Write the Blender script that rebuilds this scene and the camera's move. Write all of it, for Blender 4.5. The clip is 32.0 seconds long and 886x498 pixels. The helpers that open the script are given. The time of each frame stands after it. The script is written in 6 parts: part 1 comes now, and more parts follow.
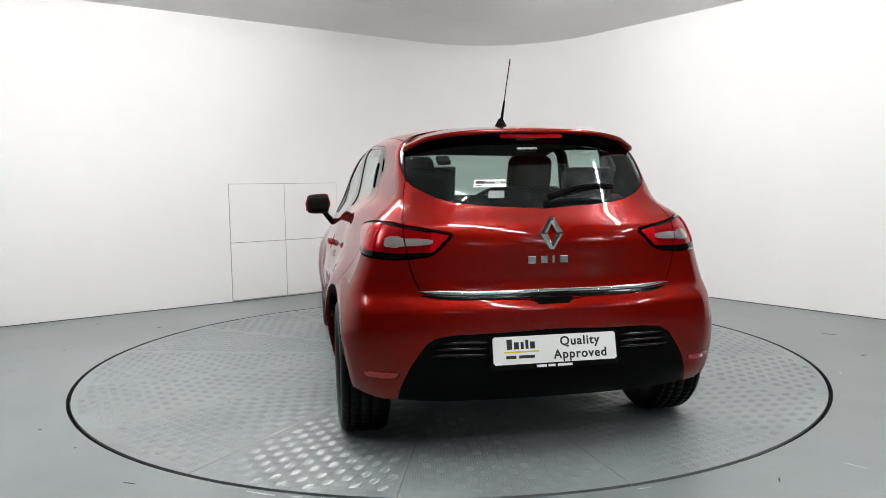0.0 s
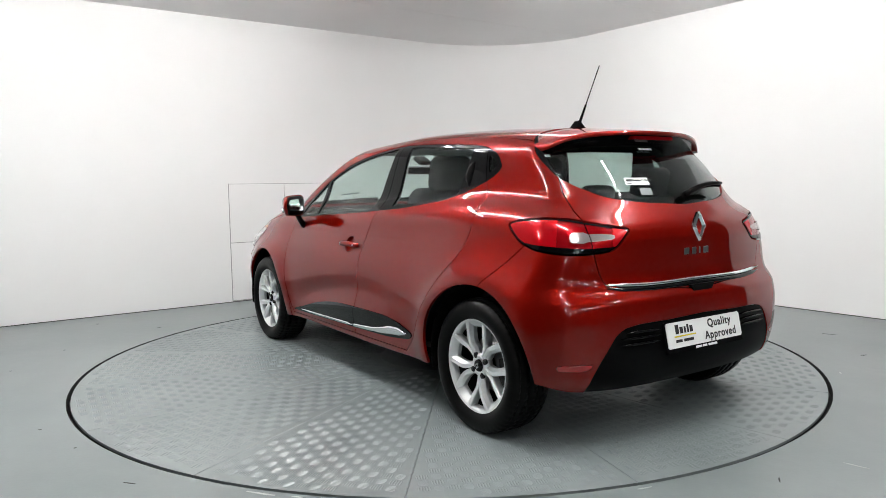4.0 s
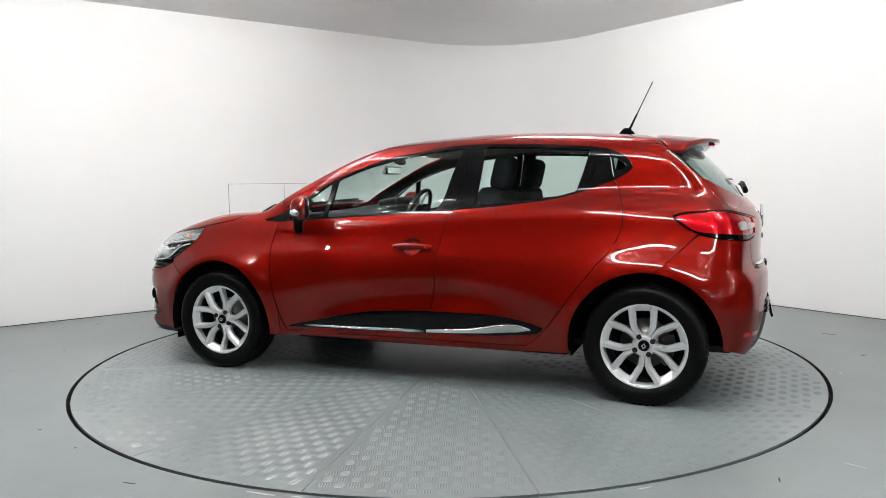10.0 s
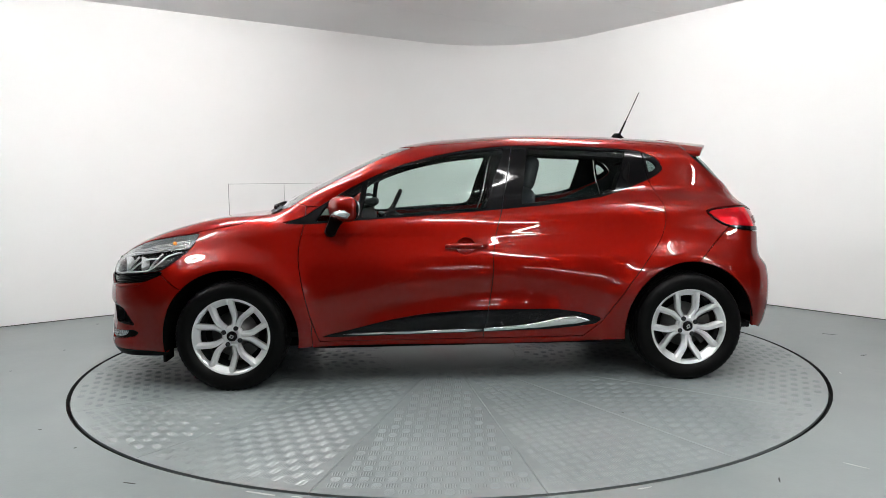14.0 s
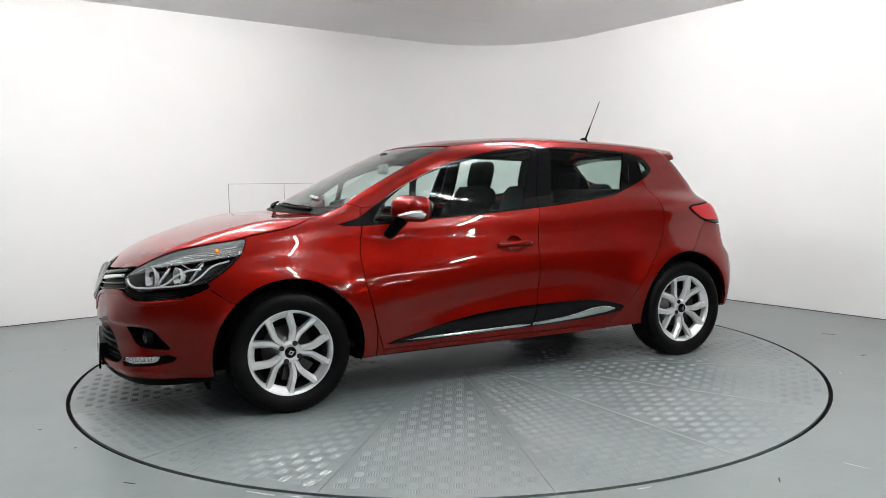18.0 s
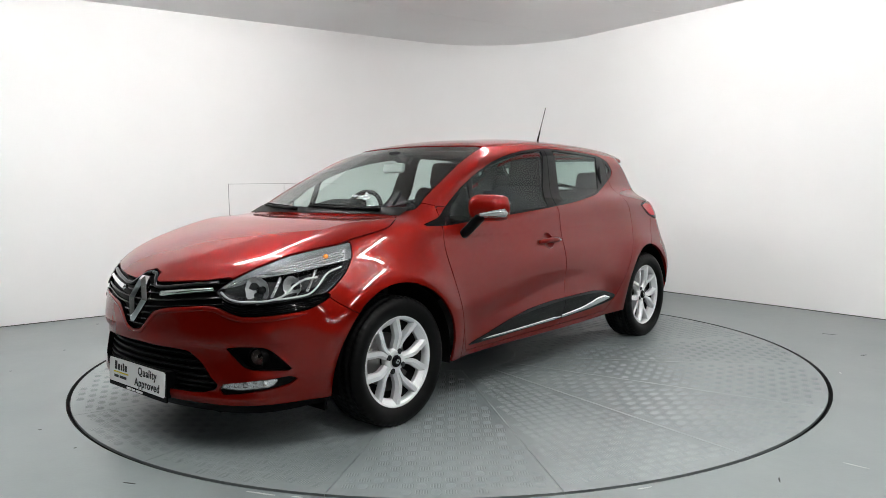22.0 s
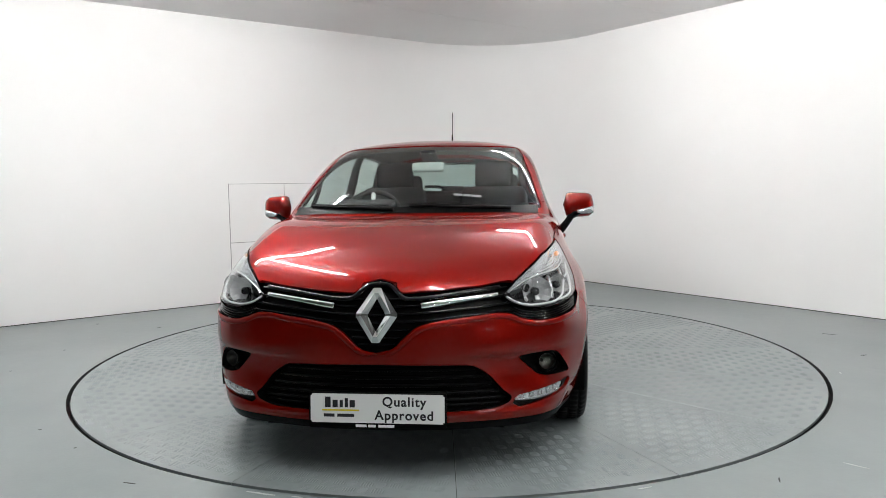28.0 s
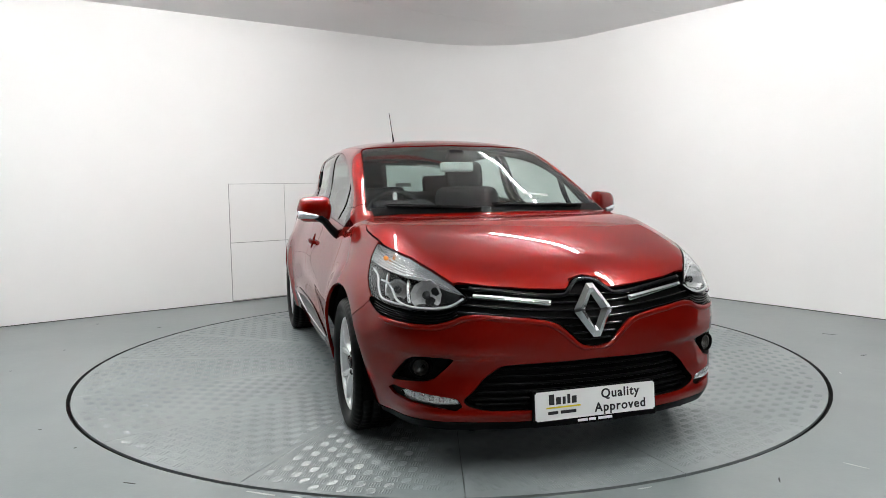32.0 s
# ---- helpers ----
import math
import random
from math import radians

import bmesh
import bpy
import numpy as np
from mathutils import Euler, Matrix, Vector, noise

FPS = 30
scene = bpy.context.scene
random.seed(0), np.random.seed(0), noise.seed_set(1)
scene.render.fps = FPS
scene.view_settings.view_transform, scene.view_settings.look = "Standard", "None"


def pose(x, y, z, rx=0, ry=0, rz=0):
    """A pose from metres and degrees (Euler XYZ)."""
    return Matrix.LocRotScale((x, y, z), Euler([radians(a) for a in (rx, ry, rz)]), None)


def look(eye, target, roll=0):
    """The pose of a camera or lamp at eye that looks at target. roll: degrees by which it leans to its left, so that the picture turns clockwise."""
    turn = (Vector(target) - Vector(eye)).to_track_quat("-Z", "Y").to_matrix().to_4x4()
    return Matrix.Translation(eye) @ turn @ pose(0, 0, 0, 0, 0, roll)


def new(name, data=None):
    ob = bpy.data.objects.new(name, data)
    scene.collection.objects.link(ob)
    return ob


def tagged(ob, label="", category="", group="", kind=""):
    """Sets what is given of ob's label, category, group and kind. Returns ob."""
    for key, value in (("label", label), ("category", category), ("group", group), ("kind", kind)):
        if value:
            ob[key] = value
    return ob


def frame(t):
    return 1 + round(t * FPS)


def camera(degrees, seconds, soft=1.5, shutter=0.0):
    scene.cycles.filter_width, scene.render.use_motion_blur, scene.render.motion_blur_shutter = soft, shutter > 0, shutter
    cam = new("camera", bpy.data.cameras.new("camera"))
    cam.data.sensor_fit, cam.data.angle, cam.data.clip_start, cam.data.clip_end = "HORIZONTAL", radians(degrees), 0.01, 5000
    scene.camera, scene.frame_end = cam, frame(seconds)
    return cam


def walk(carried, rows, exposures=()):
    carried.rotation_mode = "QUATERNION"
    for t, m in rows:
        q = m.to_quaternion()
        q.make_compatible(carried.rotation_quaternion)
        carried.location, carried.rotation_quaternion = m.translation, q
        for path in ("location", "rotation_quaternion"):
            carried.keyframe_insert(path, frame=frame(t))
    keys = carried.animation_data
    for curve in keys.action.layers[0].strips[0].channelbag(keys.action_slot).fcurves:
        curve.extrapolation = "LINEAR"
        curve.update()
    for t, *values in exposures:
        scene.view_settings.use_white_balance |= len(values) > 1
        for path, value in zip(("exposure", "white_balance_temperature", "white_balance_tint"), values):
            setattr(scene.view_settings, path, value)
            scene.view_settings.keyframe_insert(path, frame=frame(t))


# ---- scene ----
# camera, standing still
EYE = Vector((0.0, -4.817, 1.134))
AIM = Vector((-0.0232, 0.1634, 0.6928))
cam = camera(62.64, 32.0, soft=0.75)
walk(cam, [(0.0, look(EYE, AIM, -0.83)), (32.0, look(EYE, AIM, -0.83))])

# room plan: two long walls that meet in a rounded corner behind the turntable
CEIL = 2.76
PLATE_R = 2.276
CORNER = Vector((0.835, 4.479))
DIR_L = Vector((-2.56, -1.86)).normalized()
DIR_R = Vector((1.87, -2.46)).normalized()

# world: the hall is closed, the world only gives a trace of light
world = bpy.data.worlds.new("world")
scene.world = world
world.use_nodes = True
world.node_tree.nodes["Background"].inputs[0].default_value = (0.8, 0.85, 0.9, 1)
world.node_tree.nodes["Background"].inputs[1].default_value = 0.05
scene.view_settings.exposure = 0.0
# ---- materials ----
def material(name, color=(0.8, 0.8, 0.8), rough=0.5, metal=0.0, **extra):
    m = bpy.data.materials.new(name)
    m.use_nodes = True
    b = m.node_tree.nodes["Principled BSDF"]
    b.inputs["Base Color"].default_value = (*color, 1)
    b.inputs["Roughness"].default_value = rough
    b.inputs["Metallic"].default_value = metal
    for key, value in extra.items():
        b.inputs[key.replace("_", " ")].default_value = value
    return m


def mottle(m, dark, light, scale, detail=4.0, rough=None, bump=0.0, bump_scale=120.0, fine=0.0, lo=0.35, hi=0.65):
    """Two scales of variation in colour and gloss, and a fine relief, in object space."""
    nt = m.node_tree
    b = nt.nodes["Principled BSDF"]
    tc = nt.nodes.new("ShaderNodeTexCoord")
    n1 = nt.nodes.new("ShaderNodeTexNoise")
    n1.inputs["Scale"].default_value, n1.inputs["Detail"].default_value = scale, detail
    n2 = nt.nodes.new("ShaderNodeTexNoise")
    n2.inputs["Scale"].default_value, n2.inputs["Detail"].default_value = scale * 14, 3.0
    add = nt.nodes.new("ShaderNodeMath")
    add.operation = "MULTIPLY_ADD"
    add.inputs[1].default_value = fine
    ramp = nt.nodes.new("ShaderNodeMapRange")
    ramp.inputs["From Min"].default_value, ramp.inputs["From Max"].default_value = lo, hi
    mix = nt.nodes.new("ShaderNodeMix")
    mix.data_type = "RGBA"
    mix.inputs[6].default_value, mix.inputs[7].default_value = (*dark, 1), (*light, 1)
    nt.links.new(tc.outputs["Object"], n1.inputs["Vector"])
    nt.links.new(tc.outputs["Object"], n2.inputs["Vector"])
    nt.links.new(n2.outputs["Fac"], add.inputs[0])
    nt.links.new(n1.outputs["Fac"], add.inputs[2])
    sub = nt.nodes.new("ShaderNodeMath")
    sub.operation = "SUBTRACT"
    sub.inputs[1].default_value = fine * 0.5
    nt.links.new(add.outputs[0], sub.inputs[0])
    nt.links.new(sub.outputs[0], ramp.inputs["Value"])
    nt.links.new(ramp.outputs["Result"], mix.inputs[0])
    nt.links.new(mix.outputs[2], b.inputs["Base Color"])
    if rough:
        rr = nt.nodes.new("ShaderNodeMapRange")
        rr.inputs["To Min"].default_value, rr.inputs["To Max"].default_value = rough
        nt.links.new(n2.outputs["Fac"], rr.inputs["Value"])
        nt.links.new(rr.outputs["Result"], b.inputs["Roughness"])
    if bump:
        n3 = nt.nodes.new("ShaderNodeTexNoise")
        n3.inputs["Scale"].default_value = bump_scale
        bp = nt.nodes.new("ShaderNodeBump")
        bp.inputs["Strength"].default_value, bp.inputs["Distance"].default_value = bump, 0.002
        nt.links.new(tc.outputs["Object"], n3.inputs["Vector"])
        nt.links.new(n3.outputs["Fac"], bp.inputs["Height"])
        nt.links.new(bp.outputs["Normal"], b.inputs["Normal"])
    return m


M_RED = material("red_paint", (0.175, 0.0038, 0.0016), 0.42, 0.55, Specular_IOR_Level=0.0, Specular_Tint=(0.7, 0.05, 0.03, 1), Coat_Weight=1.0, Coat_Roughness=0.004, Coat_IOR=1.43)
M_BLACK = material("black_plastic", (0.0028, 0.0028, 0.003), 0.38, Specular_IOR_Level=0.04)
M_TYRE = material("tyre_rubber", (0.003, 0.003, 0.003), 0.42, Specular_IOR_Level=0.10)
M_WALL = mottle(material("white_wall", rough=0.6), (0.875, 0.865, 0.86), (0.905, 0.90, 0.895), 0.8, rough=(0.5, 0.7), bump=0.12, bump_scale=35)
M_FLOOR = mottle(material("floor_paint"), (0.172, 0.202, 0.203), (0.212, 0.240, 0.240), 1.1, 8.0, (0.27, 0.38), 0.12, 60, 0.35)
M_PLATE = mottle(material("plate_paint"), (0.176, 0.206, 0.208), (0.228, 0.258, 0.259), 1.6, 8.0, (0.30, 0.36), 0.06, 90, 0.4)


def specks(m, color, scale, size):
    """Sparse dark specks and scuffs over a painted floor."""
    nt = m.node_tree
    b = nt.nodes["Principled BSDF"]
    tc = nt.nodes.new("ShaderNodeTexCoord")
    vo = nt.nodes.new("ShaderNodeTexVoronoi")
    vo.inputs["Scale"].default_value = scale
    wob = nt.nodes.new("ShaderNodeTexNoise")
    wob.inputs["Scale"].default_value, wob.inputs["Detail"].default_value = scale * 6, 3.0
    warp = nt.nodes.new("ShaderNodeMix")
    warp.data_type = "VECTOR"
    warp.inputs[0].default_value = 0.06
    sep = nt.nodes.new("ShaderNodeSeparateColor")
    lim = nt.nodes.new("ShaderNodeMath")
    lim.operation = "MULTIPLY_ADD"
    lim.inputs[1].default_value, lim.inputs[2].default_value = size * 2.2, -size * 1.2
    less = nt.nodes.new("ShaderNodeMath")
    less.operation = "LESS_THAN"
    mix = nt.nodes.new("ShaderNodeMix")
    mix.data_type = "RGBA"
    mix.inputs[7].default_value = (*color, 1)
    old = b.inputs["Base Color"].links[0].from_socket
    nt.links.new(tc.outputs["Object"], warp.inputs[4])
    nt.links.new(tc.outputs["Object"], wob.inputs["Vector"])
    nt.links.new(wob.outputs["Color"], warp.inputs[5])
    nt.links.new(warp.outputs[1], vo.inputs["Vector"])
    nt.links.new(vo.outputs["Color"], sep.inputs[0])
    nt.links.new(sep.outputs[0], lim.inputs[0])
    nt.links.new(vo.outputs["Distance"], less.inputs[0])
    nt.links.new(lim.outputs[0], less.inputs[1])
    nt.links.new(less.outputs[0], mix.inputs[0])
    nt.links.new(old, mix.inputs[6])
    nt.links.new(mix.outputs[2], b.inputs["Base Color"])
    return m


specks(M_FLOOR, (0.03, 0.032, 0.032), 3.4, 0.045)
specks(M_PLATE, (0.035, 0.037, 0.037), 4.2, 0.035)
M_CEIL = mottle(material("ceiling"), (0.82, 0.81, 0.81), (0.85, 0.84, 0.84), 0.7, rough=(0.6, 0.8))
M_HALL = mottle(material("hall_concrete"), (0.09, 0.09, 0.088), (0.14, 0.14, 0.135), 0.6, rough=(0.6, 0.9))
M_SEAM = material("dark_seam", (0.008, 0.009, 0.009), 0.8)
M_TUBE = material("tube_light", (1, 1, 1), 0.5)
M_TUBE.node_tree.nodes["Principled BSDF"].inputs["Emission Color"].default_value = (0.985, 0.985, 0.975, 1)
M_TUBE.node_tree.nodes["Principled BSDF"].inputs["Emission Strength"].default_value = 226

M_GLOSS = material("gloss_black", (0.002, 0.002, 0.0025), 0.06, 0.0, Specular_IOR_Level=0.22)
M_GLASS = material("tinted_glass", (0.80, 0.90, 0.87), 0.0, 0.0, Transmission_Weight=1.0, IOR=1.22)
M_SCREEN = material("windscreen_glass", (0.80, 0.90, 0.87), 0.0, 0.0, Transmission_Weight=1.0, IOR=1.19)
M_GLASS_DARK = material("dark_glass", (0.50, 0.60, 0.57), 0.0, 0.0, Transmission_Weight=1.0, IOR=1.30)
M_LENS = material("clear_lens", (0.97, 0.98, 0.98), 0.0, 0.0, Transmission_Weight=1.0, IOR=1.18)
M_REDLENS = material("red_lens", (0.32, 0.005, 0.006), 0.2, 0.0, Coat_Weight=1.0, Coat_Roughness=0.02)
M_CHROME = material("chrome", (0.82, 0.83, 0.84), 0.07, 1.0)
M_SILVER = material("silver_paint", (0.84, 0.85, 0.86), 0.28, 0.55, Coat_Weight=0.5, Coat_Roughness=0.05)
M_DARKMETAL = material("dark_metal", (0.07, 0.068, 0.065), 0.4, 0.9)
M_CABIN = material("cabin_plastic", (0.008, 0.008, 0.009), 0.6, Specular_IOR_Level=0.15)
M_CLOTH = material("seat_cloth", (0.014, 0.014, 0.016), 0.9, Specular_IOR_Level=0.1)
M_WHITE = material("white_plastic", (0.85, 0.85, 0.84), 0.35)
M_YELLOW = material("yellow_print", (0.75, 0.6, 0.02), 0.5)
M_INK = material("black_ink", (0.012, 0.012, 0.014), 0.5)
M_RUBBER = material("black_rubber", (0.002, 0.002, 0.002), 0.8, Specular_IOR_Level=0.04)
M_LAMPSILVER = material("lamp_silver", (0.75, 0.76, 0.77), 0.22, 0.85)
M_LAMPDARK = material("lamp_dark", (0.035, 0.036, 0.038), 0.25, 0.3)
M_TAILRED = material("tail_red", (0.46, 0.003, 0.008), 0.2, 0.3, Specular_IOR_Level=0.0, Coat_Weight=1.0, Coat_Roughness=0.01, Coat_IOR=1.4)
M_TAILCLEAR = material("tail_clear", (0.40, 0.35, 0.35), 0.15, 0.5, Coat_Weight=1.0, Coat_Roughness=0.02)
M_BOWL = material("lamp_reflector", (0.93, 0.94, 0.95), 0.12, 0.68)
M_LAMPWHITE = material("lamp_white", (0.50, 0.51, 0.53), 0.16, 0.7, Coat_Weight=1.0, Coat_Roughness=0.03)
M_DISC = material("brake_steel", (0.34, 0.33, 0.32), 0.35, 1.0)
M_FRAME = material("frame_black", (0.005, 0.005, 0.0055), 0.05, Specular_IOR_Level=0.14)
# near-black drum colour carries the shade behind the spokes
M_BARREL_SHADE = material("rim_barrel", (0.010, 0.010, 0.010), 0.6, 0.0, Specular_IOR_Level=0.15)
M_TAILDEEP = material("tail_reflector", (0.34, 0.002, 0.006), 0.18, 0.5, Specular_IOR_Level=0.0, Coat_Weight=1.0, Coat_Roughness=0.01, Coat_IOR=1.4)
M_MIRROR = material("mirror", (0.9, 0.9, 0.9), 0.02, 1.0)
M_LINER = material("headliner", (0.05, 0.05, 0.05), 0.9)
M_GREYINK = material("grey_print", (0.22, 0.24, 0.24), 0.6)
M_JOINT = material("grey_joint", (0.06, 0.06, 0.058), 0.8)
M_TUBE_FAR = material("hall_tube", (1, 1, 1), 0.5, 0.0, Emission_Color=(0.965, 0.985, 1.0, 1), Emission_Strength=110)
M_HATCHJOINT = material("pale_joint", (0.36, 0.355, 0.35), 0.8)
M_PALEGREY = material("pale_grey_plastic", (0.30, 0.32, 0.31), 0.5)
M_GUIDE = material("light_guide", (0.42, 0.43, 0.44), 0.25)
M_AMBER = material("amber_bulb", (0.8, 0.25, 0.03), 0.2)
# ---- helpers for meshes ----
def part(name, bm, mat, parent=None, label="", smooth=False):
    """Link a bmesh as one mesh object under a thing or a part."""
    me = bpy.data.meshes.new(name)
    bm.to_mesh(me)
    bm.free()
    me.materials.append(mat)
    if smooth:
        me.shade_smooth()
    ob = new(name, me)
    ob.parent = parent
    ob.visible_shadow = mat not in (M_GLASS, M_SCREEN, M_GLASS_DARK, M_LENS)
    return tagged(ob, label) if label else ob


def box(bm, x0, x1, y0, y1, z0, z1):
    v = [bm.verts.new((x, y, z)) for z in (z0, z1) for y in (y0, y1) for x in (x0, x1)]
    for f in ((0, 2, 3, 1), (4, 5, 7, 6), (0, 1, 5, 4), (2, 6, 7, 3), (0, 4, 6, 2), (1, 3, 7, 5)):
        bm.faces.new([v[i] for i in f])
    return v


def prism(bm, pts, z0, z1):
    """A closed prism over a plan outline (counter-clockwise)."""
    a = [bm.verts.new((p[0], p[1], z0)) for p in pts]
    b = [bm.verts.new((p[0], p[1], z1)) for p in pts]
    n = len(pts)
    bm.faces.new(a[::-1])
    bm.faces.new(b)
    for i in range(n):
        bm.faces.new((a[i], a[(i + 1) % n], b[(i + 1) % n], b[i]))


# ---- room ----
RAD = 1.35
C_ARC = CORNER + (DIR_L + DIR_R) * RAD


def wall_line(length_l, length_r, off=0.0):
    """Plan of the inner wall face, from the far end of one wall round the corner to the other."""
    pts = [CORNER + DIR_L * length_l]
    a0 = CORNER + DIR_L * RAD - C_ARC
    a1 = CORNER + DIR_R * RAD - C_ARC
    t0, t1 = math.atan2(a0.y, a0.x), math.atan2(a1.y, a1.x)
    while t1 > t0:
        t1 -= 2 * math.pi
    for i in range(25):
        t = t0 + (t1 - t0) * i / 24
        pts.append(C_ARC + Vector((math.cos(t), math.sin(t))) * (RAD + off))
    pts.append(CORNER + DIR_R * length_r)
    if off:
        nl = Vector((-DIR_L.y, DIR_L.x))
        nl = nl if nl.dot(C_ARC - CORNER) < 0 else -nl
        nr = Vector((-DIR_R.y, DIR_R.x))
        nr = nr if nr.dot(C_ARC - CORNER) < 0 else -nr
        pts[0] = pts[0] + nl * off
        pts[-1] = pts[-1] + nr * off
    return pts


inner, outer = wall_line(14.5, 6.4), wall_line(14.5, 6.4, 0.15)
bm = bmesh.new()
va = [[bm.verts.new((p.x, p.y, z)) for p in line] for line in (inner, outer) for z in (0.0, CEIL)]
for i in range(len(inner) - 1):
    bm.faces.new((va[0][i], va[0][i + 1], va[1][i + 1], va[1][i]))
    bm.faces.new((va[2][i + 1], va[2][i], va[3][i], va[3][i + 1]))
    bm.faces.new((va[1][i], va[1][i + 1], va[3][i + 1], va[3][i]))
bmesh.ops.recalc_face_normals(bm, faces=bm.faces)
wall_north = tagged(part("wall_north", bm, M_WALL, None, "", True), "white painted plaster wall with a rounded corner", "wall", kind="structure")
wall_north.data.set_sharp_from_angle(angle=0.5)

# ceiling of long boards that run along one wall, with open joints
bm = bmesh.new()
nrm = Vector((DIR_L.y, -DIR_L.x))
nrm = nrm if nrm.y > 0 else -nrm
j0 = Vector((0.09, 2.44)).dot(nrm)
for k in range(-14, 5):
    a, b = j0 + 1.22 * k + 0.003, j0 + 1.22 * (k + 1) - 0.003
    c = [(DIR_L * s + nrm * o) for s, o in ((-16, a), (16, a), (16, b), (-16, b))]
    if (c[1] - c[0]).cross(c[2] - c[1]) < 0:
        c = c[::-1]
    prism(bm, c, CEIL, CEIL + 0.02)
# the boards end past the turntable; beyond them an added slab darkens reflections
bmesh.ops.bisect_plane(bm, geom=bm.verts[:] + bm.edges[:] + bm.faces[:], plane_co=(0, -2.6, 0), plane_no=(0.03, 1, 0), clear_inner=True)
tagged(part("ceiling", bm, M_CEIL), "pale grey ceiling of large boards", "ceiling", kind="structure")
# slab is never in view; it cuts overhead glow on hood and glass
bm = bmesh.new()
box(bm, -16, 16, -16, 9, CEIL + 0.02, CEIL + 0.1)
tagged(part("ceiling_slab_added", bm, M_HALL), "grey ceiling slab out of view, added to darken reflections", "ceiling", kind="structure")

# plain far walls that close the hall behind the camera
for nm, q in (("wall_south", (-14, 14, -14.2, -14)), ("wall_west", (-14.2, -14, -14, 7)), ("wall_east", (14, 14.2, -14, 7))):
    bm = bmesh.new()
    box(bm, *q, 0, CEIL + 0.03)
    tagged(part(nm, bm, M_HALL), "plain grey concrete wall of the hall", "wall", kind="structure")

# access hatch in the wall: two rows of boards with open joints
WALL_N = Vector((DIR_L.y, -DIR_L.x))
WALL_N = WALL_N if WALL_N.y < 0 else -WALL_N
hatch = tagged(new("wall_hatch"), "white painted access panels set in the wall", "hatch")


def on_wall(d, out, z):
    """d: metres from the room's corner along the wall."""
    q = CORNER + DIR_L * d + WALL_N * out
    return Vector((q.x, q.y, z))


def wall_box(bm, d0, d1, o0, o1, z0, z1):
    v = [bm.verts.new(on_wall(d, o, z)) for z in (z0, z1) for o in (o0, o1) for d in (d0, d1)]
    for f in ((0, 2, 3, 1), (4, 5, 7, 6), (0, 1, 5, 4), (2, 6, 7, 3), (0, 4, 6, 2), (1, 3, 7, 5)):
        bm.faces.new([v[i] for i in f])
    bmesh.ops.recalc_face_normals(bm, faces=bm.faces)


HX = [(Vector(q) - CORNER).dot(DIR_L) for q in ((-2.124, 2.327), (-1.656, 2.667), (-1.172, 3.018))]
bm = bmesh.new()
wall_box(bm, HX[2], HX[0] + 0.004, 0.0005, 0.002, 0.006, 1.170)
part("hatch_gap", bm, M_HATCHJOINT, hatch, "thin grey joint round the boards")
for d0, d1 in ((HX[1], HX[0]), (HX[2], HX[1])):
    for z0, z1 in ((0.018, 0.586), (0.592, 1.166)):
        bm = bmesh.new()
        wall_box(bm, d0 + 0.003, d1 - 0.003, 0.002, 0.006, z0, z1)
        bmesh.ops.bevel(bm, geom=bm.edges[:], offset=0.001, segments=1, affect="EDGES")
        part("hatch_board", bm, M_WALL, hatch)
# dark crack where the wall meets the floor
bm = bmesh.new()
g0 = [bm.verts.new((p.x, p.y, 0.0)) for p in wall_line(14.5, 6.4, -0.003)]
g1 = [bm.verts.new((p.x, p.y, 0.007)) for p in wall_line(14.5, 6.4, -0.003)]
for i in range(len(g0) - 1):
    bm.faces.new((g0[i], g0[i + 1], g1[i + 1], g1[i]))
tagged(part("baseboard", bm, M_JOINT), "thin grey crack along the foot of the wall", "joint", kind="structure")

# floor with a round pit for the turntable
bm = bmesh.new()
n = 192
ring = [bm.verts.new((math.cos(2 * math.pi * i / n) * (PLATE_R + 0.010), math.sin(2 * math.pi * i / n) * (PLATE_R + 0.010), 0)) for i in range(n)]
low = [bm.verts.new((v.co.x, v.co.y, -0.06)) for v in ring]


def to_square(a):
    c, s = math.cos(a), math.sin(a)
    k = 14 / max(abs(c), abs(s))
    return c * k, s * k


far = [bm.verts.new((*to_square(2 * math.pi * i / n), 0)) for i in range(n)]
for i in range(n):
    j = (i + 1) % n
    bm.faces.new((ring[i], far[i], far[j], ring[j]))
    bm.faces.new((low[i], ring[i], ring[j], low[j]))
bm.faces.new(low)
floor = tagged(part("floor", bm, M_FLOOR), "grey-green painted concrete floor", "floor", kind="structure")
floor.data.materials.append(M_SEAM)
for f in floor.data.polygons:
    if f.center.z < -0.01:
        f.material_index = 1

# chips and scratches in the floor paint
M_CHIP = material("bare_chip", (0.03, 0.032, 0.032), 0.7)
M_PALECHIP = material("pale_scratch", (0.50, 0.52, 0.51), 0.6)


def scuff(x, y, length, width, rz, mat):
    """A thin flake of uneven outline that lies on the floor."""
    bm = bmesh.new()
    k = 10
    pts = []
    for i in range(k):
        a = 2 * math.pi * i / k
        r = random.uniform(0.75, 1.15)
        pts.append((math.cos(a) * length / 2 * r, math.sin(a) * width / 2 * r))
    prism(bm, pts, 0.0, 0.0008)
    ob = part("scuff", bm, mat, floor, "dark paint chip" if mat is M_CHIP else "pale scratch")
    ob.matrix_local = pose(x, y, 0, 0, 0, rz)


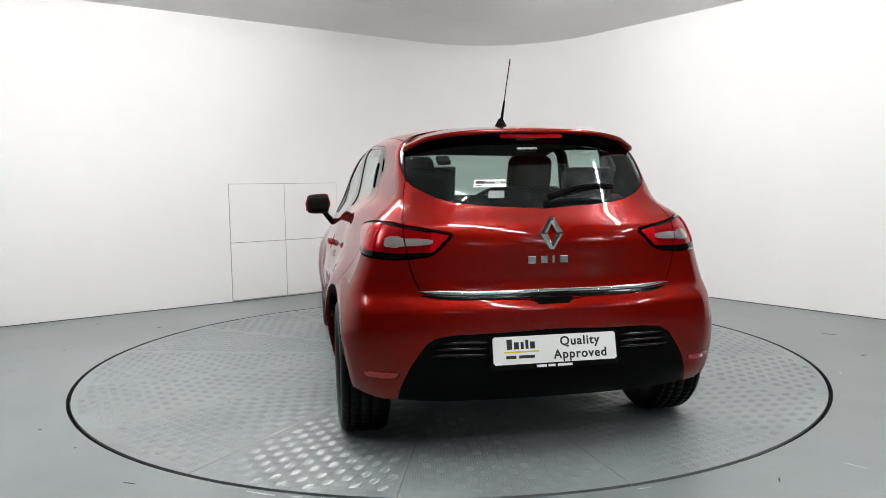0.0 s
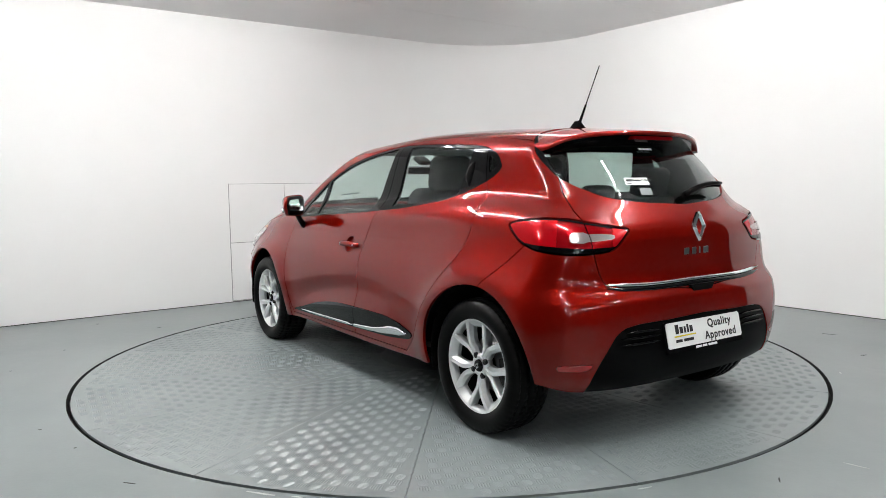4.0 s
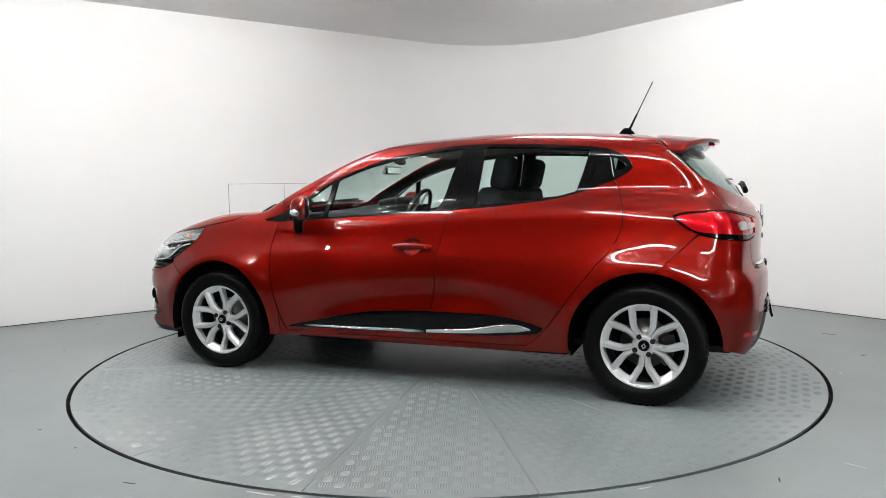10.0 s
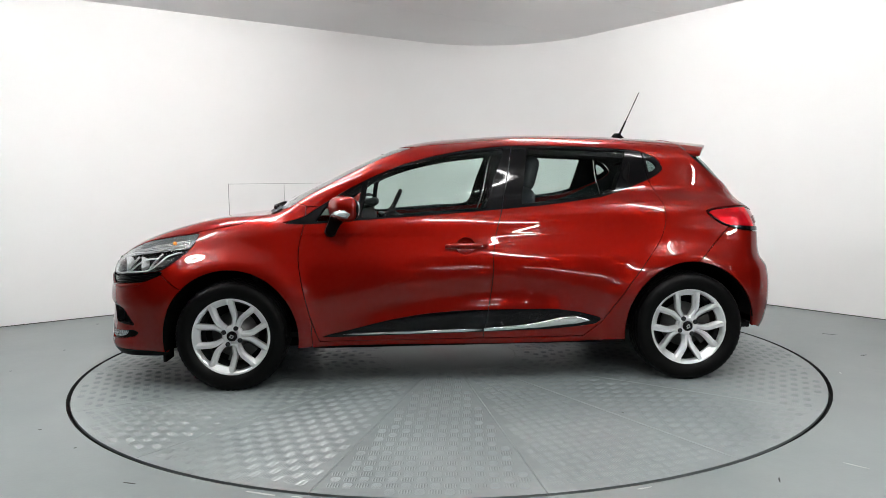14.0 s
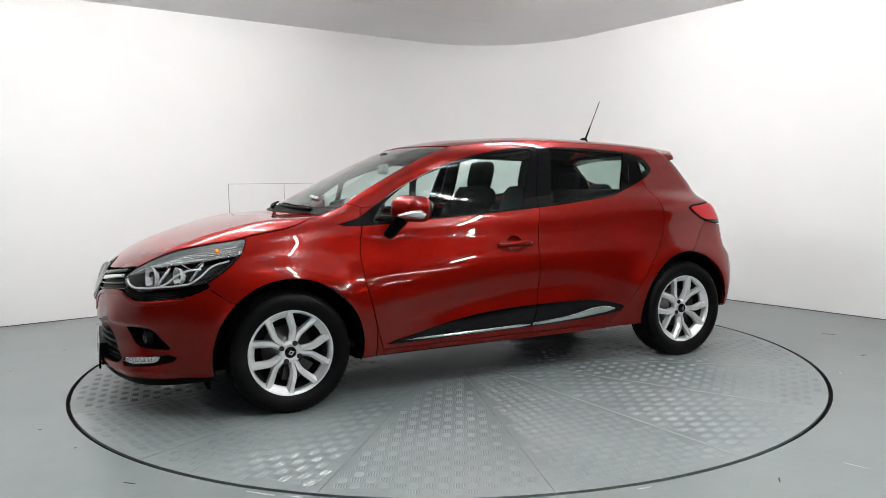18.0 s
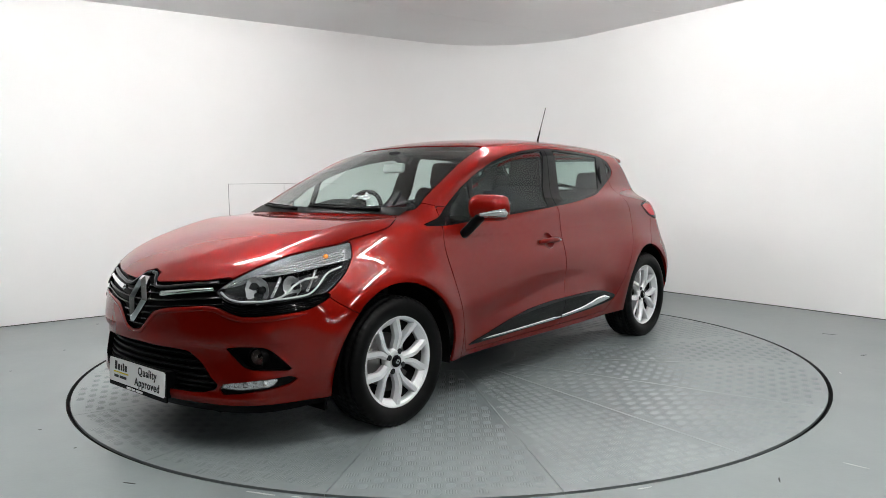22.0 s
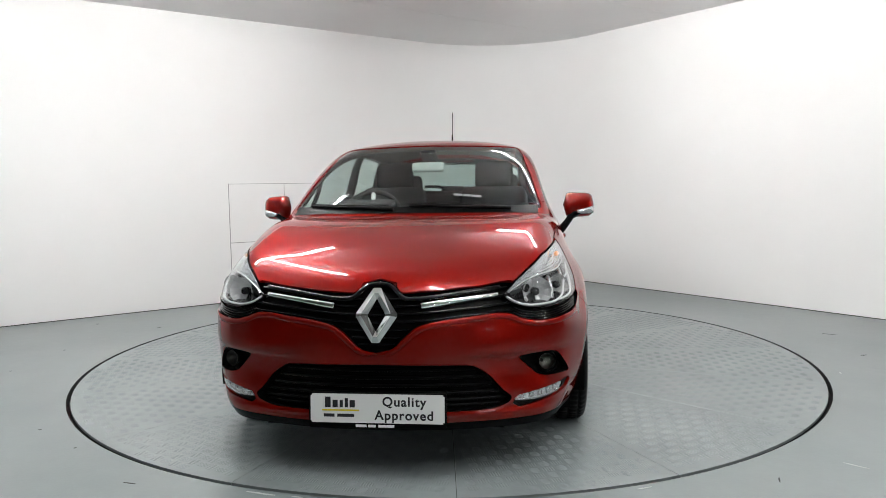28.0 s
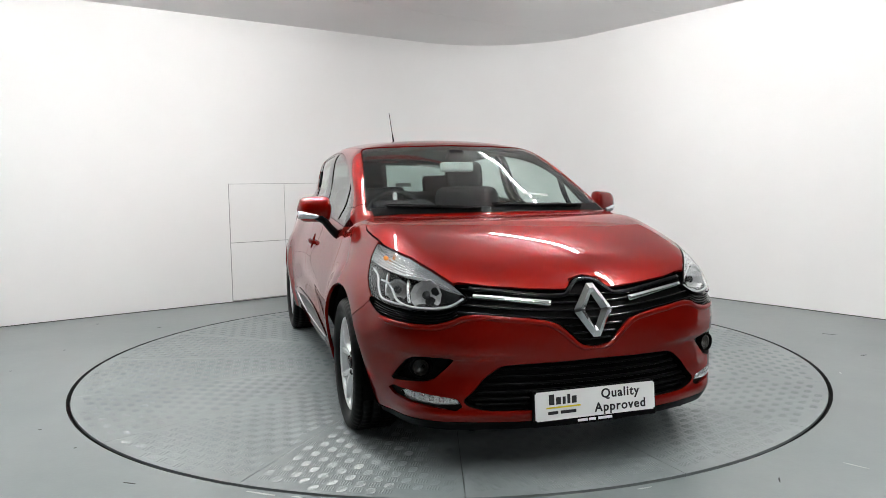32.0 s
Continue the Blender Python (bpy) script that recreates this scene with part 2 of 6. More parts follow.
for x, y, length, width, rz in ((-2.725, 0.266, 0.022, 0.016, 20), (-2.762, -0.315, 0.016, 0.012, 0), (-1.65, -1.701, 0.014, 0.010, 60), (-1.24, -2.094, 0.062, 0.007, -17), (-2.956, 1.249, 0.024, 0.02, 0),
                                (-2.36, 1.06, 0.03, 0.012, 30), (-1.946, -1.452, 0.02, 0.008, 10), (1.25, -2.14, 0.060, 0.006, 70), (2.675, -0.199, 0.05, 0.012, 15), (2.80, 0.45, 0.09, 0.014, -35)):
    scuff(x, y, length, width, rz, M_CHIP)
for x, y, length, width, rz in ((1.61, -2.01, 0.10, 0.006, -46), (-0.70, -2.205, 0.14, 0.012, -18), (-0.56, -2.24, 0.05, 0.010, -14), (0.72, -2.20, 0.07, 0.010, 18), (2.30, -0.62, 0.05, 0.010, 75)):
    scuff(x, y, length, width, rz, M_PALECHIP)

# turntable
turntable = new("turntable")
tagged(turntable, "round steel turntable of tread plate painted grey-green", "turntable")
SECT = 16
SECT0 = 6.5


def sector_outline(k, r0, r1, gap=0.0015):
    a0, a1 = radians(SECT0 + 22.5 * k), radians(SECT0 + 22.5 * (k + 1))
    pts = []
    for r, rev in ((r1, False), (r0, True)):
        g = gap / r
        arc = [a0 + g + (a1 - a0 - 2 * g) * i / 12 for i in range(13)]
        pts += [(r * math.cos(a), r * math.sin(a)) for a in (arc[::-1] if rev else arc)]
    return pts


def tread(k, r0, r1, pitch=0.056):
    """Raised bars in blocks of five, turned block by block, on one sector."""
    mid = radians(SECT0 + 22.5 * (k + 0.5))
    lim = radians(11.25)
    vs, fs = [], []
    c, s = math.cos(mid), math.sin(mid)
    for i in range(int(r0 / pitch) - 1, int(r1 / pitch) + 2):
        for j in range(-9, 10):
            x, y = (i + 0.5) * pitch, (j + 0.5) * pitch
            r = math.hypot(x, y)
            if r < r0 + 0.04 or r > r1 - 0.045 or abs(math.atan2(y, x)) > lim - 0.036 / r:
                continue
            for b in range(5):
                o = (b - 2) * 0.0105
                h = 0.021 if b in (1, 2, 3) else 0.017
                ends = ((x - h, y + o), (x + h, y + o)) if (i + j) % 2 else ((x + o, y - h), (x + o, y + h))
                along = (1, 0) if (i + j) % 2 else (0, 1)
                side = (-along[1], along[0])
                n0 = len(vs)
                for e, sg in zip(ends, (1, -1)):
                    for w, z in ((-0.0034, 0.0), (0.0034, 0.0)):
                        vs.append((e[0] + side[0] * w, e[1] + side[1] * w, z))
                    vs.append((e[0] + along[0] * sg * 0.006, e[1] + along[1] * sg * 0.006, 0.0012))
                a, b2, t0, d, e2, t1 = range(n0, n0 + 6)
                fs += [(a, d, t1, t0), (b2, t0, t1, e2), (a, t0, b2), (d, e2, t1)]
    v = np.array(vs)
    v = np.stack([v[:, 0] * c - v[:, 1] * s, v[:, 0] * s + v[:, 1] * c, v[:, 2]], 1)
    me = bpy.data.meshes.new("tread")
    me.from_pydata(v.tolist(), [], fs)
    me.materials.append(M_PLATE)
    return me


for k in range(SECT):
    bm = bmesh.new()
    prism(bm, sector_outline(k, 0.45, PLATE_R - 0.012), -0.012, 0.0)
    sheet = part("plate", bm, M_PLATE, turntable, "grey-green painted steel tread plate")
    bars = new("tread", tread(k, 0.45, PLATE_R - 0.012))
    bars.parent = sheet
    tagged(bars, "raised tread bars", kind="stuff")
bm = bmesh.new()
prism(bm, [(math.cos(2 * math.pi * i / 64) * 0.4485, math.sin(2 * math.pi * i / 64) * 0.4485) for i in range(64)], -0.012, 0.0)
part("hub_plate", bm, M_PLATE, turntable, "round middle plate")
bm = bmesh.new()
prism(bm, [(math.cos(2 * math.pi * i / n) * (PLATE_R - 0.013), math.sin(2 * math.pi * i / n) * (PLATE_R - 0.013)) for i in range(n)], -0.05, -0.0125)
part("deck", bm, M_SEAM, turntable, "dark steel deck under the plates")
# ---- car body: one smooth surface, F(x, y, z) = 0, from a few profile curves ----
# car axes: x forward from the front axle, y to the car's left, z up from the ground
WB, HUB_Z, HUB_Y = 2.589, 0.304, 0.82


def curve(*pairs):
    """A smooth curve through (a, value) pairs, as a quick table."""
    a = np.array([p[0] for p in pairs], float)
    v = np.array([p[1] for p in pairs], float)
    o = np.argsort(a)
    a, v = a[o], v[o]
    h = np.diff(a)
    d = np.diff(v) / h
    m = np.empty(len(a))
    m[0], m[-1] = d[0], d[-1]
    for i in range(1, len(a) - 1):
        m[i] = (d[i - 1] * h[i] + d[i] * h[i - 1]) / (h[i] + h[i - 1])
    t = np.linspace(a[0], a[-1], 1500)
    k = np.clip(np.searchsorted(a, t, side="right") - 1, 0, len(a) - 2)
    s = (t - a[k]) / h[k]
    out = ((1 + 2 * s) * (1 - s) ** 2 * v[k] + s * (1 - s) ** 2 * h[k] * m[k]
           + s * s * (3 - 2 * s) * v[k + 1] + s * s * (s - 1) * h[k] * m[k + 1])
    return lambda q: np.interp(q, t, out)


def soft_step(a):
    a = np.clip(a, 0, 1)
    return a * a * (3 - 2 * a)


def smax(a, b, k):
    return np.maximum(a, b) + np.maximum(k - np.abs(a - b), 0) ** 2 / (4 * k)


def smin(a, b, k):
    return -smax(-a, -b, k)


# hood, then the deck at the height of the belt line, to the tail
top_c = curve((1, 0.664), (0.84, 0.735), (0.76, 0.777), (0.66, 0.818), (0.46, 0.890), (0.26, 0.939), (0.065, 0.969), (-0.1, 0.976), (-0.3, 0.986), (-0.6, 0.97), (-1.2, 0.979), (-1.8, 1.008), (-2.3, 1.05), (-2.7, 1.061), (-3, 1.037), (-3.3, 0.976))
crown = curve((1, 0.059), (0.5, 0.041), (0.1, 0.009), (-0.3, 0.004), (-0.8, -0.013), (-2.2, -0.009), (-2.8, 0.025), (-3.3, 0.066))
# half width along the car, and how it falls away with height
base_w = curve((0.95, 0.711), (0.6, 0.752), (0.3, 0.81), (0, 0.847), (-0.5, 0.845), (-1.3, 0.848), (-2, 0.846), (-2.5, 0.856), (-2.8, 0.826), (-3, 0.804), (-3.3, 0.756))
sec_z = curve((0, -0.078), (0.15, -0.059), (0.24, -0.028), (0.33, -0.007), (0.42, 0.006), (0.52, 0.013), (0.62, 0.003), (0.72, -0.019), (0.8, -0.049), (0.88, -0.076), (0.96, -0.096), (1.05, -0.117), (1.2, -0.188))
sec_k = curve((0.9, 1.228), (0.5, 1.285), (0.2, 1.42), (-0.3, 1.106), (-2, 0.985), (-2.6, 1.099), (-3.1, 0.837))
# nose and tail in side view, on the centre line
nose = curve((0, 0.666), (0.15, 0.79), (0.22, 0.85), (0.3, 0.87), (0.4, 0.870), (0.5, 0.868), (0.6, 0.858), (0.7, 0.831), (0.76, 0.8), (0.85, 0.723), (0.95, 0.503), (1.2, 0.002))
nose2 = curve((0, 0.301), (0.25, 0.318), (0.45, 0.414), (0.7, 0.323), (0.9, 0.244))
nose4 = curve((0, 0.16), (0.3, 0.176), (0.45, 0.117), (0.7, 0.172), (0.9, 0.366))
tail = curve((0, -3.02), (0.2, -3.09), (0.28, -3.157), (0.4, -3.193), (0.5, -3.198), (0.6, -3.199), (0.635, -3.196), (0.66, -3.184), (0.69, -3.166), (0.72, -3.160), (0.8, -3.160), (0.9, -3.162), (1, -3.147), (1.06, -3.1), (1.2, -2.962))
tail2 = curve((0, 0.073), (0.3, 0.076), (0.55, 0.115), (0.7, 0.176), (0.85, 0.218), (1.1, 0.247))
tail4 = curve((0, 0.221), (0.3, 0.217), (0.55, 0.138), (0.7, 0.101), (0.85, 0.063), (1.1, 0.191))
# greenhouse
wind = curve((0.8, 0.265), (0.98, -0.109), (1.1, -0.329), (1.2, -0.533), (1.3, -0.749), (1.385, -0.963), (1.45, -1.211), (1.6, -1.809))
glass_r = curve((0.9, -3.075), (1.04, -3.066), (1.18, -2.962), (1.33, -2.812), (1.5, -2.608))
roof = curve((0.3, 1.061), (-0.5, 1.284), (-0.95, 1.402), (-1.1, 1.412), (-1.29, 1.424), (-1.66, 1.442), (-2.03, 1.437), (-2.4, 1.418), (-2.76, 1.385), (-3.2, 1.327))
belt_w = curve((0.2, 0.665), (-0.1, 0.71), (-0.4, 0.75), (-1, 0.748), (-1.6, 0.747), (-2.1, 0.731), (-2.5, 0.703), (-2.8, 0.671), (-3.1, 0.625), (-3.3, 0.587))
tumble = curve((0.8, 0.008), (0.95, 0.03), (1.1, 0.081), (1.25, 0.114), (1.35, 0.141), (1.45, 0.211), (1.6, 0.37))


# upper edge of the door mouldings
trim_top = curve((0.3, 0.30), (-0.5, 0.310), (-0.865, 0.390), (-1.249, 0.438), (-1.784, 0.440), (-2.075, 0.385), (-2.6, 0.36))


def body_f(x, y, z):
    """Below 0 inside the body."""
    y = np.abs(y)
    w = base_w(x) + sec_z(z) * sec_k(x)
    for ax in (0.0, -WB):
        r = np.hypot(x - ax, z - HUB_Z)
        w = w + 0.020 * np.exp(-((r - 0.40) / 0.085) ** 2) * (np.clip((0.95 - z) / 0.3, 0, 1))
    # hollow above the sills
    zt = trim_top(x)
    w = w - 0.022 * np.exp(-((z - zt - 0.075) / 0.085) ** 2) * np.exp(-((x + 1.27) / 0.66) ** 4)
    w = w + 0.004 * np.exp(-((z - zt + 0.03) / 0.06) ** 2) * np.exp(-((x + 1.27) / 0.72) ** 4)
    side = y - w
    y2 = y * y
    # brow over the fog lamps and the chin below the intake
    brow = soft_step((y - 0.24) / 0.24) * soft_step((0.82 - y) / 0.14)
    nz = nose(z) + 0.015 * brow / (1 + np.exp(-(z - 0.472) / 0.005)) * soft_step((0.63 - z) / 0.13) + 0.012 / (1 + np.exp((z - 0.262) / 0.006))
    front = (x - (nz - nose2(z) * y2 - nose4(z) * y2 * y2)) * 0.9
    rear = (tail(z) + tail2(z) * y2 + tail4(z) * y2 * y2 - x) * 0.95
    top = (z - (top_c(x) - crown(x) * (y / 0.7) ** 2)) * 0.97
    low = smax(smax(side, top, 0.12), smax(front, rear, 0.02), 0.12)
    g_side = (y - (belt_w(x) - tumble(z))) * 0.93
    g_roof = z - (roof(x) - 0.035 * (y / 0.55) ** 2 - 0.02 * (y / 0.55) ** 4)
    g_front = (x - (wind(z) - 0.30 * y2)) * 0.46
    g_rear = (glass_r(z) + 0.30 * y2 + 0.40 * y2 * y2 - x) * 0.75
    house = smax(smax(g_side, g_roof, 0.09), smax(g_front, g_rear, 0.02), 0.06)
    house = np.maximum(house, 0.9 - z)
    return smin(low, house, 0.06 - 0.042 * soft_step((x + 0.5) / 0.25))


def body_grad(p):
    e = 5e-4
    g = np.empty_like(p)
    for i in range(3):
        d = np.zeros(3)
        d[i] = e
        g[:, i] = body_f(*(p + d).T) - body_f(*(p - d).T)
    return g / np.linalg.norm(g, axis=1)[:, None]


def cast(o, d, far=2.2, steps=44):
    """First place where rays from inside (o + s d) leave the body."""
    lo = np.zeros(len(o))
    hi = np.full(len(o), far)
    found = np.zeros(len(o), bool)
    for i in range(1, steps + 1):
        s = far * i / steps
        p = o + d * s
        out = (body_f(*p.T) > 0) & ~found
        hi[out] = s
        found |= out
        lo[~found] = s
    for _ in range(24):
        mid = (lo + hi) / 2
        p = o + d * mid[:, None]
        out = body_f(*p.T) > 0
        hi = np.where(out, mid, hi)
        lo = np.where(out, lo, mid)
    return o + d * ((lo + hi) / 2)[:, None]


def body_grid(nm=230, nf=64, nr=64, nv=170):
    """Half shell (y >= 0) as a grid: columns go round the car, rows from the sill to the centre line."""
    xa, xb = 0.10, -2.50
    cols = [(xa, math.radians(90 * i / nf)) for i in range(nf)]
    cols += [(xa + (xb - xa) * i / nm, math.pi / 2) for i in range(nm)]
    cols += [(xb, math.pi / 2 + math.radians(90 * i / nr)) for i in range(nr + 1)]
    ox = np.array([c[0] for c in cols])
    az = np.array([c[1] for c in cols])

    def shoot(eps):
        n, m = eps.shape
        d = np.stack([np.cos(az)[:, None] * np.cos(eps), np.sin(az)[:, None] * np.cos(eps), np.sin(eps)], -1)
        o = np.zeros((n, m, 3))
        o[..., 0] = ox[:, None]
        o[..., 2] = 0.62
        return cast(o.reshape(-1, 3), d.reshape(-1, 3)).reshape(n, m, 3)

    e0, e1 = math.radians(-40), math.pi / 2
    coarse = np.tile(np.linspace(e0, e1, 130), (len(cols), 1))
    p = shoot(coarse)
    seg = np.linalg.norm(np.diff(p, axis=1), axis=2)
    run = np.concatenate([np.zeros((len(cols), 1)), np.cumsum(seg, 1)], 1)
    eps = np.empty((len(cols), nv))
    for i in range(len(cols)):
        eps[i] = np.interp(np.linspace(0, run[i, -1], nv), run[i], coarse[i])
    p = shoot(eps)
    p[..., 1] = np.maximum(p[..., 1], 0)
    idx = np.arange(len(cols) * nv).reshape(len(cols), nv)
    a, b, c, d = idx[:-1, :-1], idx[1:, :-1], idx[1:, 1:], idx[:-1, 1:]
    tri = np.concatenate([np.stack([a, b, c], -1).reshape(-1, 3), np.stack([a, c, d], -1).reshape(-1, 3)])
    return p.reshape(-1, 3), tri
# ---- cutting the shell into panels ----
def outline_sd(pts, u, v, smooth=True):
    """Signed distance (below 0 inside) to a closed outline; smooth: rounded through its points."""
    q = np.array(pts, float)
    if smooth:
        n = len(q)
        out = []
        for i in range(n):
            p0, p1, p2, p3 = q[i - 1], q[i], q[(i + 1) % n], q[(i + 2) % n]
            for s in (0.0, 0.25, 0.5, 0.75):
                # centripetal-like blend, tame at corners
                m1, m2 = (p2 - p0) * 0.25, (p3 - p1) * 0.25
                out.append((2 * s**3 - 3 * s**2 + 1) * p1 + (s**3 - 2 * s**2 + s) * m1 + (-2 * s**3 + 3 * s**2) * p2 + (s**3 - s**2) * m2)
        q = np.array(out)
    best = np.full(len(u), 9.0)
    inside = np.zeros(len(u), bool)
    near = (u > q[:, 0].min() - 0.15) & (u < q[:, 0].max() + 0.15) & (v > q[:, 1].min() - 0.15) & (v < q[:, 1].max() + 0.15)
    un, vn = u[near], v[near]
    bn, ins = best[near], inside[near]
    for a, b in zip(q, np.roll(q, -1, 0)):
        d = b - a
        k = np.clip(((un - a[0]) * d[0] + (vn - a[1]) * d[1]) / max(d @ d, 1e-12), 0, 1)
        bn = np.minimum(bn, np.hypot(un - a[0] - k * d[0], vn - a[1] - k * d[1]))
        cr = (a[1] > vn) != (b[1] > vn)
        with np.errstate(divide="ignore", invalid="ignore"):
            xi = a[0] + (vn - a[1]) / (b[1] - a[1]) * d[0]
        ins ^= cr & (un < xi)
    best[near] = np.where(ins, -bn, bn)
    return best


def uv_side(p):
    return p[:, 0], p[:, 2]


def uv_front(p):
    return 0.9 * np.arctan2(p[:, 1], p[:, 0] + 0.1), p[:, 2]


def uv_rear(p):
    return 0.9 * np.arctan2(p[:, 1], -2.4 - p[:, 0]), p[:, 2]


def split(mesh, g):
    """Cut a triangle mesh along g = 0: the part with g < 0 and the rest."""
    v, t = mesh
    g = np.where(np.abs(g) < 1e-6, 1e-6, g)
    neg = g < 0
    cnt = neg[t].sum(1)
    lo, hi = [t[cnt == 3]], [t[cnt == 0]]
    mixed = t[(cnt == 1) | (cnt == 2)]
    if len(mixed):
        one = neg[mixed].sum(1) == 1
        odd = np.where(one[:, None], neg[mixed], ~neg[mixed]).argmax(1)
        r = np.arange(len(mixed))
        a, b, c = mixed[r, odd], mixed[r, (odd + 1) % 3], mixed[r, (odd + 2) % 3]
        e = np.concatenate([np.stack([a, b], 1), np.stack([a, c], 1)])
        es = np.sort(e, 1)
        uq, inv = np.unique(es, axis=0, return_inverse=True)
        inv = inv.ravel()
        s = g[uq[:, 0]] / (g[uq[:, 0]] - g[uq[:, 1]])
        nv = v[uq[:, 0]] + (v[uq[:, 1]] - v[uq[:, 0]]) * s[:, None]
        i1, i2 = len(v) + inv[:len(a)], len(v) + inv[len(a):]
        v = np.concatenate([v, nv])
        tip = np.stack([a, i1, i2], 1)
        base = np.concatenate([np.stack([i1, b, c], 1), np.stack([i1, c, i2], 1)])
        o2 = np.concatenate([one, one])
        lo += [tip[one], base[~o2]]
        hi += [tip[~one], base[o2]]
    return [tidy(v, np.concatenate(x)) for x in (lo, hi)]


def tidy(v, t):
    used = np.unique(t)
    m = np.zeros(len(v), int)
    m[used] = np.arange(len(used))
    return v[used], m[t]


def largest(mesh):
    """The largest connected piece of a mesh."""
    v, t = mesh
    lab = np.arange(len(v))
    while True:
        low = lab[t].min(1)
        nxt = lab.copy()
        for k in range(3):
            np.minimum.at(nxt, t[:, k], low)
        nxt = nxt[nxt]
        if (nxt == lab).all():
            break
        lab = nxt
    ids, n = np.unique(lab[t[:, 0]], return_counts=True)
    return tidy(v, t[lab[t[:, 0]] == ids[n.argmax()]])


def take(mesh, fn, gap=0.0025):
    """Panel with fn < 0, and what is left, with a shut line between them."""
    ins, _ = split(mesh, fn(mesh[0]) + gap)
    _, out = split(mesh, fn(mesh[0]) - gap)
    return ins, out


def joined(*meshes):
    n, vs, ts = 0, [], []
    for v, t in meshes:
        vs.append(v)
        ts.append(t + n)
        n += len(v)
    return np.concatenate(vs), np.concatenate(ts)


def mirror(mesh):
    return mesh[0] * (1, -1, 1), mesh[1][:, ::-1]


def rim_edges(t):
    e = np.concatenate([t[:, [0, 1]], t[:, [1, 2]], t[:, [2, 0]]])
    key = np.sort(e, 1)
    _, inv, cnt = np.unique(key, axis=0, return_inverse=True, return_counts=True)
    return e[cnt[inv.ravel()] == 1]


def shell(mesh, depth=0.012, sink=0.0, closed=False, both=False):
    """Panel with turned-in edges (closed: with a back face). both: mirrored and joined at the centre line."""
    v, t = mesh
    n = body_grad(v)
    if both:
        n[np.abs(v[:, 1]) < 1e-4, 1] = 0
    top = v - n * sink
    e = rim_edges(t)
    if both:
        e = e[~((np.abs(v[e[:, 0], 1]) < 1e-3) & (np.abs(v[e[:, 1], 1]) < 1e-3))]
    a, b = top[e[:, 0]], top[e[:, 1]]
    na, nb = n[e[:, 0]], n[e[:, 1]]
    out = np.cross(b - a, na)
    out /= np.maximum(np.linalg.norm(out, axis=1), 1e-9)[:, None]
    k, m = len(v), len(e)
    vs = [top, a, b, a - na * depth, b - nb * depth]
    ns = [n, out, out, out, out]
    i = k + np.arange(m)
    ts = [t, np.stack([i + m, i, i + 2 * m], 1), np.stack([i + m, i + 2 * m, i + 3 * m], 1)]
    if closed:
        vs.append(top - n * depth)
        ns.append(-n)
        ts.append(t[:, ::-1] + k + 4 * m)
    vs, ns, ts = np.concatenate(vs), np.concatenate(ns), np.concatenate(ts)
    if both:
        c = len(vs)
        return np.concatenate([vs, vs * (1, -1, 1)]), np.concatenate([ts, ts[:, ::-1] + c]), np.concatenate([ns, ns * (1, -1, 1)])
    return vs, ts, ns


def npart(name, data, mat, parent, label="", flip=False):
    """Link arrays (verts, triangles, normals) as one mesh object; flip: on the car's other side."""
    v, t, n = data
    if flip:
        v, t, n = v * (1, -1, 1), t[:, ::-1], n * (1, -1, 1)
    me = bpy.data.meshes.new(name)
    me.vertices.add(len(v))
    me.vertices.foreach_set("co", np.ascontiguousarray(v, dtype=np.float32).ravel())
    me.loops.add(len(t) * 3)
    me.loops.foreach_set("vertex_index", np.ascontiguousarray(t, dtype=np.int32).ravel())
    me.polygons.add(len(t))
    me.polygons.foreach_set("loop_start", np.arange(len(t), dtype=np.int32) * 3)
    me.update(calc_edges=True)
    me.shade_smooth()
    me.normals_split_custom_set_from_vertices(n.tolist())
    me.materials.append(mat)
    ob = new(name, me)
    ob.parent = parent
    ob.visible_shadow = mat not in (M_GLASS, M_SCREEN, M_GLASS_DARK, M_LENS)
    return tagged(ob, label) if label else ob


# ---- places on the body ----
def on_front(u, z):
    u, z = np.broadcast_arrays(np.asarray(u, float), np.asarray(z, float))
    a = u / 0.9
    o = np.stack([np.full(a.shape, -0.1), np.zeros(a.shape), z], -1)
    return cast(o.reshape(-1, 3), np.stack([np.cos(a), np.sin(a), 0 * a], -1).reshape(-1, 3), 1.5, 40)


def on_rear(u, z):
    u, z = np.broadcast_arrays(np.asarray(u, float), np.asarray(z, float))
    a = u / 0.9
    o = np.stack([np.full(a.shape, -2.4), np.zeros(a.shape), z], -1)
    return cast(o.reshape(-1, 3), np.stack([-np.cos(a), np.sin(a), 0 * a], -1).reshape(-1, 3), 1.5, 40)


def on_side(x, z):
    x, z = np.broadcast_arrays(np.asarray(x, float), np.asarray(z, float))
    o = np.stack([x, 0 * x, z], -1).reshape(-1, 3)
    return cast(o, np.tile((0.0, 1.0, 0.0), (len(o), 1)), 1.2, 40)


def on_top(x, y):
    x, y = np.broadcast_arrays(np.asarray(x, float), np.asarray(y, float))
    o = np.stack([x, y, np.full(x.shape, 0.62)], -1).reshape(-1, 3)
    return cast(o, np.tile((0.0, 0.0, 1.0), (len(o), 1)), 1.2, 40)


def path(pts, n=24):
    """Evenly spread points on a smooth open curve through a few (u, v) points."""
    q = np.array(pts, float)
    d = np.concatenate([[0], np.cumsum(np.hypot(*np.diff(q, axis=0).T))])
    s = np.linspace(0, d[-1], n)
    if len(q) > 2:
        return np.stack([curve(*zip(d, q[:, 0]))(s), curve(*zip(d, q[:, 1]))(s)], 1)
    return np.stack([np.interp(s, d, q[:, 0]), np.interp(s, d, q[:, 1])], 1)


